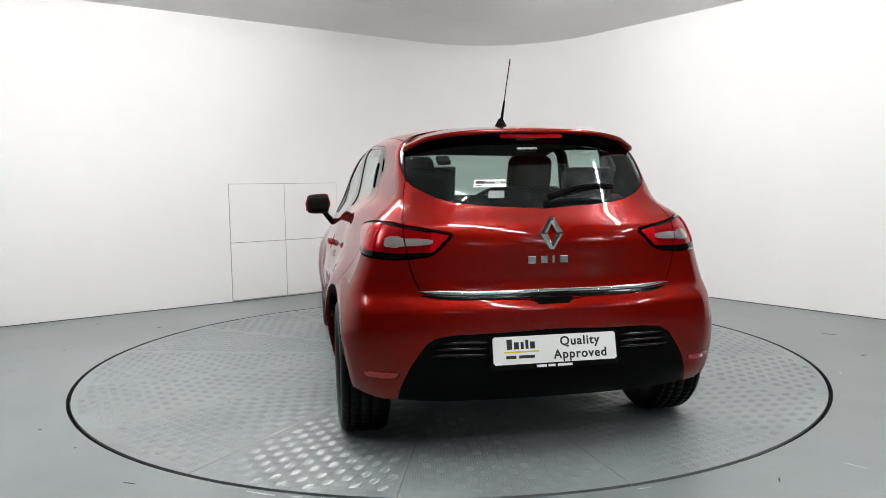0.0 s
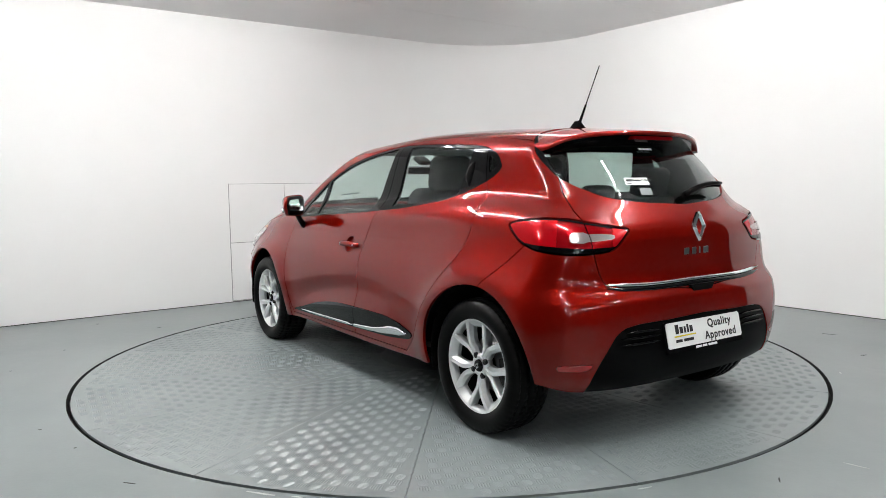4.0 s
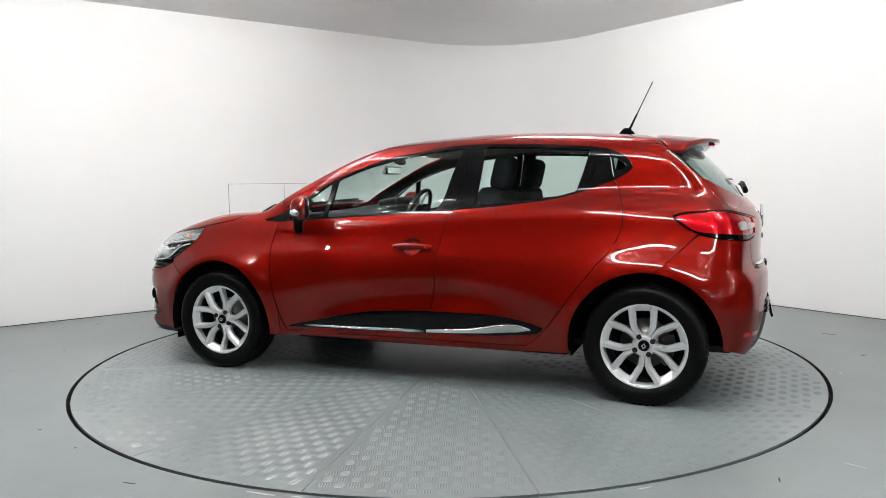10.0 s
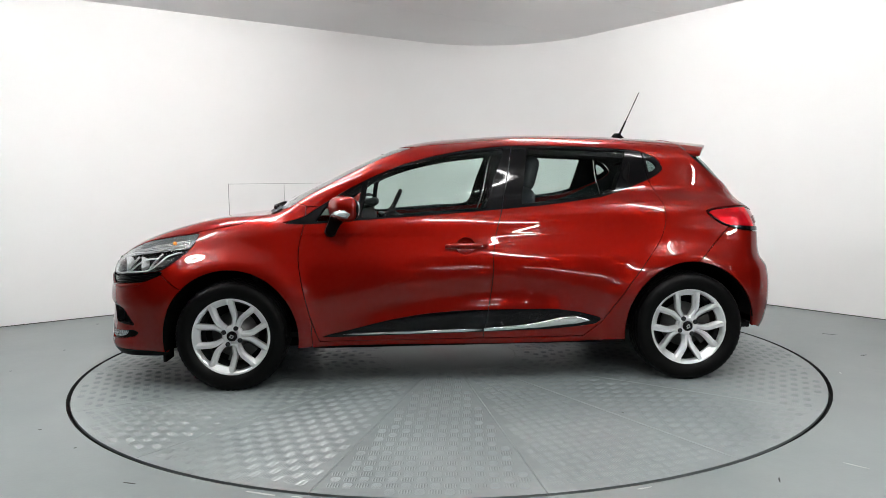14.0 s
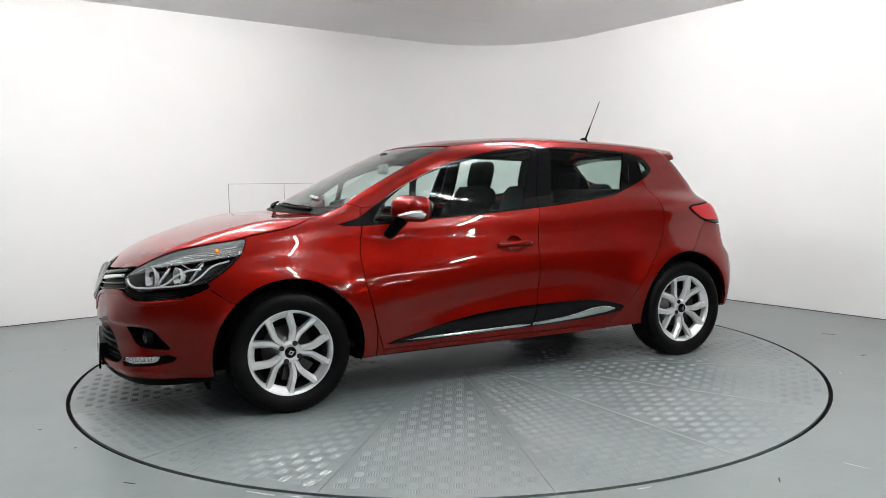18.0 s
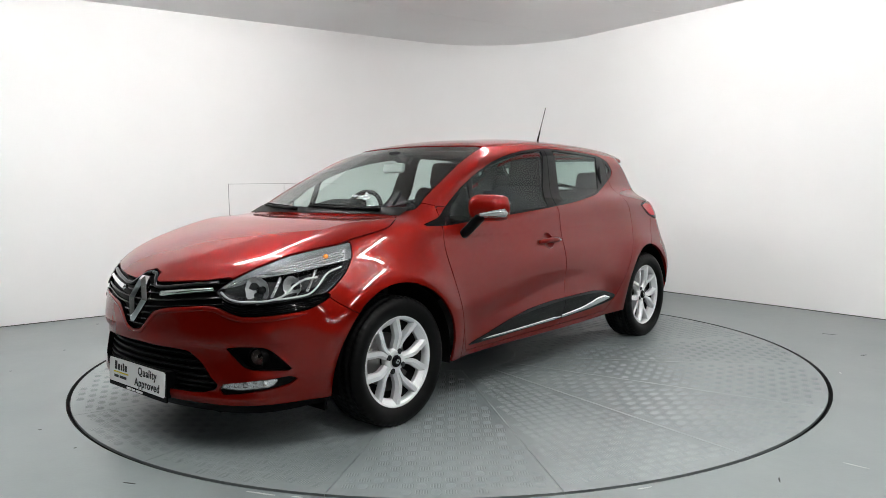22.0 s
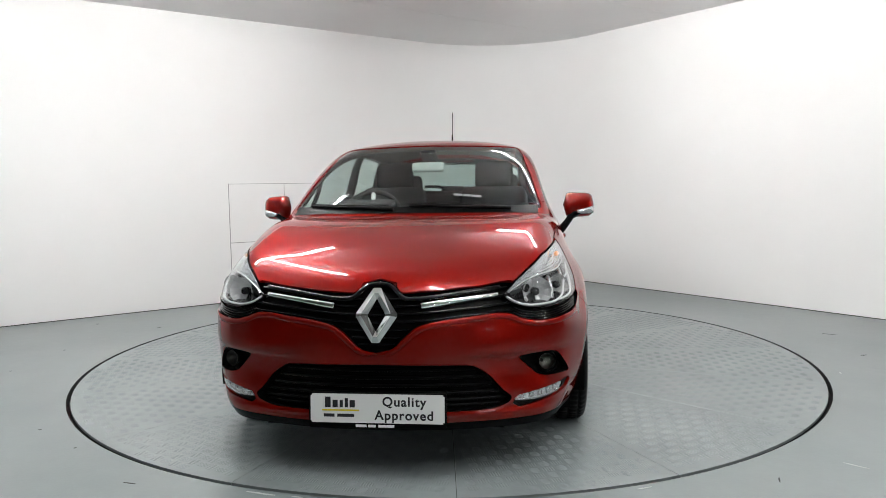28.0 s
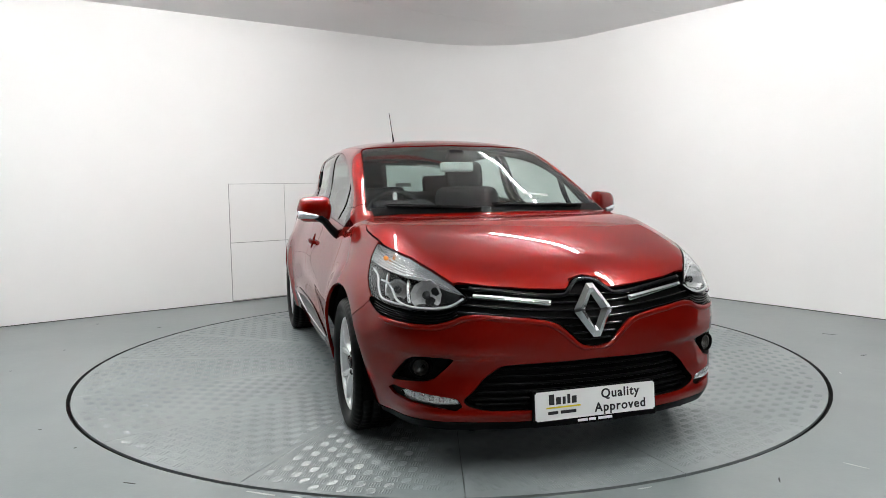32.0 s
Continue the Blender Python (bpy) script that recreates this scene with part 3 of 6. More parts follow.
def ribbon(p, width, proud, sink=0.004, taper=0.0):
    """A raised strip along surface points: width across, proud above the surface, rounded top."""
    n = body_grad(p)
    d = np.gradient(p, axis=0)
    d /= np.linalg.norm(d, axis=1)[:, None]
    c = np.cross(d, n)
    c /= np.linalg.norm(c, axis=1)[:, None]
    w = np.broadcast_to(np.asarray(width, float), (len(p),)) / 2
    if taper:
        s = np.linspace(0, 1, len(p))
        w = w * np.clip(np.minimum(s, 1 - s) / taper, 0.15, 1)
    prof = [(-1, -sink), (-1, proud * 0.5), (-0.6, proud), (0.6, proud), (1, proud * 0.5), (1, -sink)]
    bm = bmesh.new()
    rows = [[bm.verts.new(p[i] + c[i] * w[i] * a + n[i] * h) for a, h in prof] for i in range(len(p))]
    for r0, r1 in zip(rows, rows[1:]):
        for j in range(len(prof) - 1):
            bm.faces.new((r0[j], r0[j + 1], r1[j + 1], r1[j]))
    bm.faces.new(rows[0][::-1])
    bm.faces.new(rows[-1])
    bmesh.ops.recalc_face_normals(bm, faces=bm.faces)
    return bm


def both_sides(name, bm, mat, parents, label="", smooth=True):
    """Link a bmesh on the left and its mirror image on the right."""
    bm2 = bm.copy()
    for v in bm2.verts:
        v.co.y = -v.co.y
    bmesh.ops.reverse_faces(bm2, faces=bm2.faces)
    return [part(name, b, mat, p, label, smooth) for b, p in zip((bm, bm2), parents)]
# ---- the car ----
car = tagged(new("car"), "glossy metallic red five-door hatchback with silver alloy wheels on a turntable", "car")
HALF = body_grid()

# outlines, each in its own flat view of the body
O_HEAD = [(0.468, 0.697), (0.534, 0.749), (0.623, 0.793), (0.749, 0.837), (0.905, 0.862), (1.02, 0.875), (1.066, 0.881), (1.073, 0.870), (1.062, 0.815), (1.007, 0.749), (0.914, 0.678), (0.837, 0.666), (0.739, 0.655), (0.655, 0.647), (0.576, 0.647), (0.515, 0.661)]
O_GRILLE = [(-0.06, 0.762), (0.045, 0.757), (0.069, 0.742), (0.097, 0.717), (0.243, 0.725), (0.396, 0.737), (0.50, 0.748), (0.80, 0.72), (0.93, 0.665), (0.836, 0.618), (0.728, 0.606), (0.648, 0.6), (0.587, 0.6), (0.531, 0.614), (0.489, 0.633), (0.438, 0.641),
            (0.334, 0.631), (0.233, 0.62), (0.152, 0.601), (0.116, 0.574), (0.083, 0.541), (0.055, 0.513), (-0.06, 0.506)]
O_INTAKE = [(-0.3, 0.45), (0.229, 0.447), (0.339, 0.440), (0.37, 0.424), (0.41, 0.391), (0.449, 0.339), (0.479, 0.31), (0.468, 0.288), (0.406, 0.270), (0.266, 0.268), (-0.3, 0.268)]
O_FOG = [(0.512, 0.462), (0.56, 0.468), (0.63, 0.470), (0.668, 0.466), (0.694, 0.450), (0.735, 0.405), (0.770, 0.364), (0.70, 0.369), (0.622, 0.374), (0.585, 0.386), (0.55, 0.422)]
O_DRL = [(0.485, 0.283), (0.497, 0.311), (0.62, 0.328), (0.758, 0.341), (0.784, 0.324), (0.755, 0.302), (0.69, 0.289), (0.567, 0.275), (0.50, 0.268)]
O_HOOD = [(-0.16, -0.4), (-0.135, 0.0), (-0.14, 0.15), (-0.165, 0.35), (-0.20, 0.49), (-0.215, 0.60), (-0.16, 0.665), (-0.085, 0.704), (-0.023, 0.714), (0.073, 0.711), (0.162, 0.703), (0.223, 0.699), (0.37, 0.692), (0.502, 0.675), (0.614, 0.629),
          (0.70, 0.55), (0.679, 0.513), (0.733, 0.393), (0.775, 0.242), (0.796, 0.097), (0.775, 0.067), (0.756, 0.045), (0.756, -0.4)]
O_WIND = [(-0.5, 1.006), (0.20, 1.003), (0.49, 1.004), (0.655, 1.008), (0.640, 1.07), (0.621, 1.14), (0.586, 1.241), (0.556, 1.325), (0.535, 1.35), (0.495, 1.36), (0.307, 1.366), (0.065, 1.371), (-0.5, 1.371)]
O_DLO = [(-0.285, 0.931), (-0.423, 0.922), (-0.669, 0.937), (-0.993, 0.955), (-1.315, 0.974), (-1.533, 0.99), (-1.795, 1.01), (-2.116, 1.050), (-2.282, 1.097), (-2.404, 1.143), (-2.473, 1.178), (-2.505, 1.212), (-2.483, 1.252), (-2.451, 1.282), (-2.379, 1.311),
         (-2.292, 1.327), (-1.968, 1.350), (-1.642, 1.358), (-1.478, 1.349), (-1.313, 1.330), (-1.149, 1.300), (-0.985, 1.257), (-0.821, 1.194), (-0.657, 1.116), (-0.496, 1.021), (-0.40, 0.962)]
O_QLIGHT = [(-0.472, 0.938), (-0.60, 0.945), (-0.707, 0.953), (-0.72, 1.05), (-0.739, 1.155), (-0.657, 1.105), (-0.529, 1.017)]
O_FGLASS = [(-0.735, 0.953), (-0.992, 0.969), (-1.20, 0.981), (-1.437, 0.997), (-1.50, 1.17), (-1.56, 1.338), (-1.478, 1.335), (-1.313, 1.317), (-1.149, 1.287), (-0.985, 1.245), (-0.84, 1.193), (-0.775, 1.162), (-0.755, 1.06)]
O_RGLASS = [(-1.652, 1.018), (-1.796, 1.029), (-2.0, 1.048), (-2.117, 1.063), (-2.215, 1.090), (-2.25, 1.20), (-2.28, 1.314), (-2.15, 1.322), (-1.967, 1.334), (-1.697, 1.346), (-1.675, 1.18)]
O_RQUARTER = [(-2.420, 1.190), (-2.450, 1.204), (-2.470, 1.218), (-2.452, 1.244), (-2.402, 1.274), (-2.408, 1.236)]
X_FRONT_GAP = curve((1.4, -0.45), (1.032, -0.42), (0.927, -0.413), (0.816, -0.388), (0.754, -0.383), (0.629, -0.397), (0.503, -0.424), (0.304, -0.478), (0.2, -0.52))
X_MID_GAP = curve((1.5, -1.64), (1.358, -1.609), (0.99, -1.533), (0.868, -1.497), (0.775, -1.478), (0.59, -1.464), (0.399, -1.432), (0.28, -1.409), (0.1, -1.38))
X_REAR_GAP = curve((1.5, -2.33), (1.313, -2.379), (1.146, -2.414), (1.059, -2.45), (0.966, -2.473), (0.904, -2.469), (0.828, -2.441), (0.694, -2.339), (0.574, -2.243), (0.448, -2.152), (0.332, -2.06), (0.265, -1.98), (0.1, -1.9))
O_TRIM = [(-0.499, 0.298), (-0.637, 0.327), (-0.865, 0.381), (-1.058, 0.413), (-1.249, 0.428), (-1.439, 0.432), (-1.784, 0.430), (-1.939, 0.410), (-2.075, 0.372), (-2.034, 0.338), (-1.784, 0.314), (-1.406, 0.306), (-0.991, 0.300), (-0.60, 0.294)]
O_BACK = [(0.99, 1.42), (0.985, 1.294), (0.945, 1.255), (0.872, 1.203), (0.805, 1.158), (0.698, 1.116), (0.594, 1.082), (0.501, 1.062), (0.353, 1.047), (0.203, 1.040), (-0.3, 1.040), (-0.3, 1.42)]
O_GATE = [(0.92, 1.28), (0.808, 1.165), (0.778, 1.093), (0.716, 1.013), (0.674, 0.969), (0.64, 0.881), (0.629, 0.824), (0.61, 0.756), (0.586, 0.712), (0.552, 0.687), (0.453, 0.677), (0.288, 0.676), (-0.3, 0.677), (-0.3, 1.28)]
O_TAIL = [(1.045, 0.957), (0.992, 0.973), (0.848, 0.985), (0.742, 0.982), (0.669, 0.969), (0.573, 0.954), (0.471, 0.938), (0.46, 0.927), (0.487, 0.898), (0.52, 0.865), (0.55, 0.848), (0.62, 0.838), (0.685, 0.835), (0.795, 0.842), (0.88, 0.854), (0.962, 0.883), (1.014, 0.923)]
O_DIFF = [(0.651, 0.2), (0.651, 0.299), (0.61, 0.387), (0.575, 0.445), (0.541, 0.497), (0.5, 0.524), (0.425, 0.536), (0.288, 0.538), (-0.3, 0.536), (-0.3, 0.2)]
O_REFL = [(0.779, 0.389), (0.639, 0.386), (0.643, 0.364), (0.69, 0.360), (0.77, 0.363)]
LOW_EDGE = curve((0.95, 0.19), (0.5, 0.185), (0.30, 0.20), (-0.35, 0.234), (-2.2, 0.246), (-2.85, 0.29), (-3.0, 0.295), (-3.1, 0.25), (-3.3, 0.24))
Z_BUMP_F = lambda u: np.interp(u, (-0.2, 0.905, 0.912, 0.963, 1.057, 1.3, 1.6), (0.90, 0.90, 0.664, 0.626, 0.57, 0.43, 0.3))
Z_BUMP_R = curve((-0.2, 0.9), (0.70, 0.9), (0.919, 0.875), (1.015, 0.80), (1.101, 0.735), (1.3, 0.58), (1.6, 0.4))


def where(mask, g):
    return np.where(mask, g, 9.0)


shell_left = split(HALF, LOW_EDGE(HALF[0][:, 0]) - HALF[0][:, 2])[0]
for ax in (0.0, -WB):
    _, shell_left = split(shell_left, where(shell_left[0][:, 1] > 0.35, np.hypot(shell_left[0][:, 0] - ax, shell_left[0][:, 2] - HUB_Z) - 0.378))
rest = shell_left

back_glass, rest = take(rest, lambda p: where((p[:, 0] < -2.45) & (p[:, 2] > 1.0), outline_sd(O_BACK, *uv_rear(p))), 0.002)
windscreen, rest = take(rest, lambda p: where((p[:, 0] > -1.35) & (p[:, 0] < 0), outline_sd(O_WIND, p[:, 1], p[:, 2])), 0.002)
side_glass, rest = take(rest, lambda p: where(p[:, 1] > 0.3, outline_sd(O_DLO, *uv_side(p))), 0.001)
headlamp, rest = take(rest, lambda p: where(p[:, 0] > -0.05, outline_sd(O_HEAD, *uv_front(p))), 0.003)
grille, rest = take(rest, lambda p: where(p[:, 0] > 0.2, outline_sd(O_GRILLE, *uv_front(p))), 0.002)
intake, rest = take(rest, lambda p: where(p[:, 0] > 0.3, outline_sd(O_INTAKE, *uv_front(p))), 0.001)
fog_bay, rest = take(rest, lambda p: where(p[:, 0] > 0.2, outline_sd(O_FOG, *uv_front(p), smooth=False)), 0.001)
drl_bay, rest = take(rest, lambda p: where(p[:, 0] > 0.2, outline_sd(O_DRL, *uv_front(p), smooth=False)), 0.001)
hood, rest = take(rest, lambda p: where((p[:, 0] > -0.35) & (p[:, 2] > 0.66), outline_sd(O_HOOD, p[:, 0], p[:, 1])))
tail_lamp, rest = take(rest, lambda p: where(p[:, 0] < -2.5, outline_sd(O_TAIL, *uv_rear(p))), 0.004)
diffuser, rest = take(rest, lambda p: where(p[:, 0] < -2.7, outline_sd(O_DIFF, *uv_rear(p))), 0.001)
reflector, rest = take(rest, lambda p: where(p[:, 0] < -2.6, outline_sd(O_REFL, *uv_rear(p), smooth=False)), 0.001)
gate_sd = lambda p: where(p[:, 0] < -2.55, outline_sd(O_GATE, *uv_rear(p)))
tailgate, rest = take(rest, gate_sd)
trim, rest = take(rest, lambda p: where(p[:, 1] > 0.3, outline_sd(O_TRIM, *uv_side(p))), 0.0005)
front_door, rest = take(rest, lambda p: np.maximum.reduce([p[:, 0] - X_FRONT_GAP(p[:, 2]), X_MID_GAP(p[:, 2]) - p[:, 0], 0.268 - p[:, 2], p[:, 2] - 1.02 + 0 * p[:, 0]]))
rear_door, rest = take(rest, lambda p: np.maximum.reduce([p[:, 0] - X_MID_GAP(p[:, 2]), X_REAR_GAP(p[:, 2]) - p[:, 0], 0.266 - p[:, 2], p[:, 2] - 1.2]))
front_bumper, rest = take(rest, lambda p: np.maximum(p[:, 2] - Z_BUMP_F(uv_front(p)[0]), 0.05 - p[:, 0]))
rear_bumper, rest = take(rest, lambda p: np.maximum(p[:, 2] - Z_BUMP_R(uv_rear(p)[0]), p[:, 0] + 2.62))
fender, rest = take(rest, lambda p: np.maximum.reduce([np.maximum(X_FRONT_GAP(p[:, 2]), -0.45) - p[:, 0], p[:, 2] - 1.03 - 0.25 * (p[:, 0] + 0.40)]))
roof_skin, rest = take(rest, lambda p: np.maximum.reduce([p[:, 1] - 0.525, 1.25 - p[:, 2]]), 0.002)
front_lip, front_bumper = take(front_bumper, lambda p: p[:, 2] - 0.222 + 0.03 * np.clip(uv_front(p)[0] - 0.6, 0, 1), 0.0015)

# body panels
npart("hood", shell(hood, 0.015, both=True), M_RED, car)
npart("roof", shell(roof_skin, 0.012, both=True), M_RED, car)
bumper_f = npart("front_bumper", shell(front_bumper, 0.02, both=True), M_RED, car)
npart("front_lip", shell(front_lip, 0.03, both=True), M_BLACK, bumper_f)
bumper_r = npart("rear_bumper", shell(rear_bumper, 0.02, both=True), M_RED, car)
gate = npart("tailgate", shell(tailgate, 0.015, both=True), M_RED, car)
def welded(ob):
    """Join the two halves of a pane along the centre line."""
    bm = bmesh.new()
    bm.from_mesh(ob.data)
    bmesh.ops.remove_doubles(bm, verts=bm.verts, dist=4e-4)
    bm.to_mesh(ob.data)
    bm.free()
    ob.data.shade_smooth()
    ob.data.set_sharp_from_angle(angle=0.6)
    return ob


windscreen_pane = npart("windscreen", shell(largest(windscreen), 0.005, 0.004, True, True), M_SCREEN, car, "clear laminated windscreen glass")
rear_pane = npart("rear_window", shell(largest(split(back_glass, uv_rear(back_glass[0])[0] - 0.79 - 1.05 * (back_glass[0][:, 2] - 1.158))[0]), 0.004, 0.006, True, True), M_GLASS_DARK, gate, "dark tinted heated rear glass")
welded(windscreen_pane)
welded(rear_pane)
doors = []
for flip in (False, True):
    npart("fender", shell(fender, 0.015), M_RED, car, flip=flip)
    npart("body_side", shell(rest, 0.015), M_RED, car, flip=flip)
    hole, front_door_cut = take(front_door, lambda p: np.hypot((p[:, 0] + 1.318) / 0.054, (p[:, 2] - 0.788) / 0.048) - 1.0, 0)
    fd = npart("front_door", shell(front_door_cut, 0.015), M_RED, car, flip=flip)
    rd = npart("rear_door", shell(rear_door, 0.015), M_RED, car, flip=flip)
    doors.append((fd, rd))
    side = side_glass
    q, side = take(side, lambda p: outline_sd(O_QLIGHT, *uv_side(p), smooth=False), 0)
    f, side = take(side, lambda p: outline_sd(O_FGLASS, *uv_side(p)), 0)
    r, side = take(side, lambda p: outline_sd(O_RGLASS, *uv_side(p), smooth=False), 0)
    k, side = take(side, lambda p: outline_sd(O_RQUARTER, *uv_side(p)), 0)
    ff, side = take(side, lambda p: X_MID_GAP(p[:, 2]) - p[:, 0])
    rf, cf = take(side, lambda p: X_REAR_GAP(p[:, 2]) - p[:, 0] - 0.0)
    for nm, pane, own in (("quarter_light", q, fd), ("window", f, fd), ("window", r, rd), ("quarter_window", k, car)):
        npart(nm, shell(pane, 0.004, 0.006, True), M_GLASS_DARK if own is car else M_GLASS, own, "green-tinted side window glass", flip=flip)
    for nm, pane, own in (("window_frame", ff, fd), ("window_frame", rf, rd), ("quarter_frame", cf, car)):
        npart(nm, shell(pane, 0.02, 0.002), M_FRAME, own, "black window frame", flip=flip)
    tf, tr = take(trim, lambda p: X_MID_GAP(p[:, 2]) - p[:, 0])
    npart("side_moulding", shell(tf, 0.02, -0.006), M_GLOSS, fd, "gloss black lower door moulding", flip=flip)
    npart("side_moulding", shell(tr, 0.02, -0.006), M_GLOSS, rd, "gloss black lower door moulding", flip=flip)
wing = split(back_glass, uv_rear(back_glass[0])[0] - 0.80 - 1.05 * (back_glass[0][:, 2] - 1.158))[1]
for flip in (False, True):
    npart("rear_wing_trim", shell(wing, 0.02, 0.002), M_GLOSS, gate, "gloss black trim beside the rear glass", flip=flip)

# front: grille, lower intake, lamp bays
npart("grille_backing", shell(grille, 0.03, 0.022, both=True), M_BLACK, bumper_f)
npart("intake_backing", shell(intake, 0.03, 0.045, both=True), M_BLACK, bumper_f)
npart("diffuser", shell(diffuser, 0.03, 0.004, both=True), M_BLACK, bumper_r, "black lower rear bumper")
for flip in (False, True):
    npart("fog_bay", shell(fog_bay, 0.03, 0.035), M_BLACK, bumper_f, flip=flip)
    npart("lamp_bay", shell(drl_bay, 0.03, 0.012), M_BLACK, bumper_f, flip=flip)
    npart("rear_reflector", shell(reflector, 0.015, -0.001, True), M_REDLENS, bumper_r, "red plastic reflector", flip=flip)


def walls(mesh, d0, d1):
    """Side walls between two depths below the surface, along a panel's edge."""
    v, t = mesh
    n = body_grad(v)
    e = rim_edges(t)
    a, b, na, nb = v[e[:, 0]], v[e[:, 1]], n[e[:, 0]], n[e[:, 1]]
    vs = np.concatenate([a - na * d0, b - nb * d0, a - na * d1, b - nb * d1])
    m = len(e)
    i = np.arange(m)
    inn = -np.cross(b - a, na)
    inn /= np.maximum(np.linalg.norm(inn, axis=1), 1e-9)[:, None]
    return vs, np.concatenate([np.stack([i, i + m, i + 2 * m], 1), np.stack([i + m, i + 3 * m, i + 2 * m], 1)]), np.concatenate([inn] * 4)


def no_centre(w):
    """Leave out the wall along the centre line, then mirror and join."""
    v, t, n = w
    keep = ~(np.abs(v[t, 1]) < 2e-3).all(1)
    t = t[keep]
    return np.concatenate([v, v * (1, -1, 1)]), np.concatenate([t, t[:, ::-1] + len(v)]), np.concatenate([n, n * (1, -1, 1)])


npart("grille_rim", no_centre(walls(grille, 0.0, 0.03)), M_GLOSS, bumper_f)
npart("intake_rim", no_centre(walls(intake, 0.0, 0.05)), M_BLACK, bumper_f)
for flip in (False, True):
    npart("fog_rim", walls(fog_bay, 0.0, 0.04), M_BLACK, bumper_f, flip=flip)
# ---- wheels: the axle along y, outer face towards +y ----
def lathe(bm, prof, n=64):
    """Turn (radius, y) pairs round the y axis."""
    rows = [[bm.verts.new((r * math.cos(2 * math.pi * i / n), y, r * math.sin(2 * math.pi * i / n))) for i in range(n)] for r, y in prof]
    for a, b in zip(rows, rows[1:]):
        for i in range(n):
            bm.faces.new((a[i], a[(i + 1) % n], b[(i + 1) % n], b[i]))
    return rows


def tyre_mesh(turn):
    bm = bmesh.new()
    n = 240
    prof = [(0.214, -0.004), (0.232, 0.008), (0.250, 0.022), (0.275, 0.030), (0.296, 0.022), (0.3065, 0.006), (0.309, -0.004), (0.302, -0.008), (0.302, -0.014),
            (0.311, -0.017), (0.311, -0.050), (0.302, -0.052), (0.302, -0.060), (0.311, -0.062), (0.311, -0.098), (0.302, -0.100), (0.302, -0.108), (0.311, -0.110),
            (0.311, -0.143), (0.302, -0.146), (0.302, -0.152), (0.309, -0.156), (0.3065, -0.166), (0.296, -0.182), (0.270, -0.190), (0.226, -0.174), (0.214, -0.164)]
    rows = lathe(bm, prof, n)
    # cross cuts in the tread and ribs on the shoulder
    for k, row in enumerate(rows):
        r, y = prof[k]
        if 0.303 < r:
            for i, v in enumerate(row):
                if i % 4 == (k // 4) % 4:
                    v.co.x *= 0.989
                    v.co.z *= 0.989
        if k == 4:
            for i, v in enumerate(row):
                v.co.y -= 0.0012 * (i % 2)
    # narrower bead, and the foot pressed flat on the plate
    back = Matrix.Rotation(radians(turn), 4, "Y")
    for v in bm.verts:
        r = math.hypot(v.co.x, v.co.z)
        k = float(np.interp(r, (0.2, 0.2365, 0.311), (0.189, 0.2225, 0.311))) / r
        v.co.x *= k
        v.co.z *= k
        p = back @ v.co
        if p.z < -HUB_Z:
            v.co = back.inverted() @ Vector((p.x, p.y + (0.006 if p.y > -0.08 else -0.006), -HUB_Z))
    bmesh.ops.recalc_face_normals(bm, faces=bm.faces)
    return bm


RIM = 0.223


def rim_mesh():
    """The outer lip of the rim."""
    bm = bmesh.new()
    lathe(bm, [(0.196, -0.034), (0.1985, -0.012), (0.202, -0.001), (0.209, 0.003), (0.216, 0.007), (RIM, 0.005), (RIM, -0.008)], 96)
    bmesh.ops.recalc_face_normals(bm, faces=bm.faces)
    for f in bm.faces:
        f.smooth = True
    return bm


def barrel_mesh():
    """The drum of the rim behind the spokes, closed at the back."""
    bm = bmesh.new()
    lathe(bm, [(0.1965, -0.033), (0.181, -0.050), (0.179, -0.14), (0.19, -0.165), (0.06, -0.150)], 64)
    bmesh.ops.recalc_face_normals(bm, faces=bm.faces)
    return bm


def spoke_mesh(angle, sgn):
    """One half of a tulip petal: it leaves the hub at a slant, bends, and runs straight on to the rim."""
    d = np.array([0.10, 0.20, 0.30, 0.35, 0.42, 0.48, 0.54, 0.60, 0.68, 0.80, 0.90, 0.935])
    lat = np.interp(d, (0.10, 0.19, 0.30, 0.40, 0.50, 0.75, 0.93), (0.036, 0.080, 0.140, 0.200, 0.226, 0.238, 0.248))
    half = np.interp(d, (0.1, 0.3, 0.5, 0.8, 0.93), (0.050, 0.060, 0.074, 0.080, 0.100)) * RIM
    face = np.interp(d, (0.1, 0.3, 0.55, 0.8, 0.93), (-0.015, -0.011, 0.002, 0.003, 0.002))
    a = math.radians(angle)
    ax, side = Vector((math.cos(a), 0, math.sin(a))), Vector((-math.sin(a), 0, math.cos(a))) * sgn
    slope = np.gradient(lat, d)
    bm = bmesh.new()
    rows = []
    for q, l, k, h, f in zip(d, lat, slope, half, face):
        h, f = float(h), float(f)
        t = (side - ax * float(k)).normalized()
        prof = [(-h, f - 0.038), (-h, f - 0.017), (-h * 0.88, f - 0.015), (-h * 0.22, f - 0.001), (h * 0.86, f), (h, f - 0.006), (h, f - 0.038)]
        rows.append([bm.verts.new((ax * float(q) + side * float(l)) * RIM + t * s + Vector((0, y, 0))) for s, y in prof])
    n = len(rows[0])
    for p, b in zip(rows, rows[1:]):
        for j in range(n):
            bm.faces.new((p[j], p[(j + 1) % n], b[(j + 1) % n], b[j]))
    bm.faces.new(rows[0][::-1])
    bm.faces.new(rows[-1])
    bmesh.ops.recalc_face_normals(bm, faces=bm.faces)
    return bm


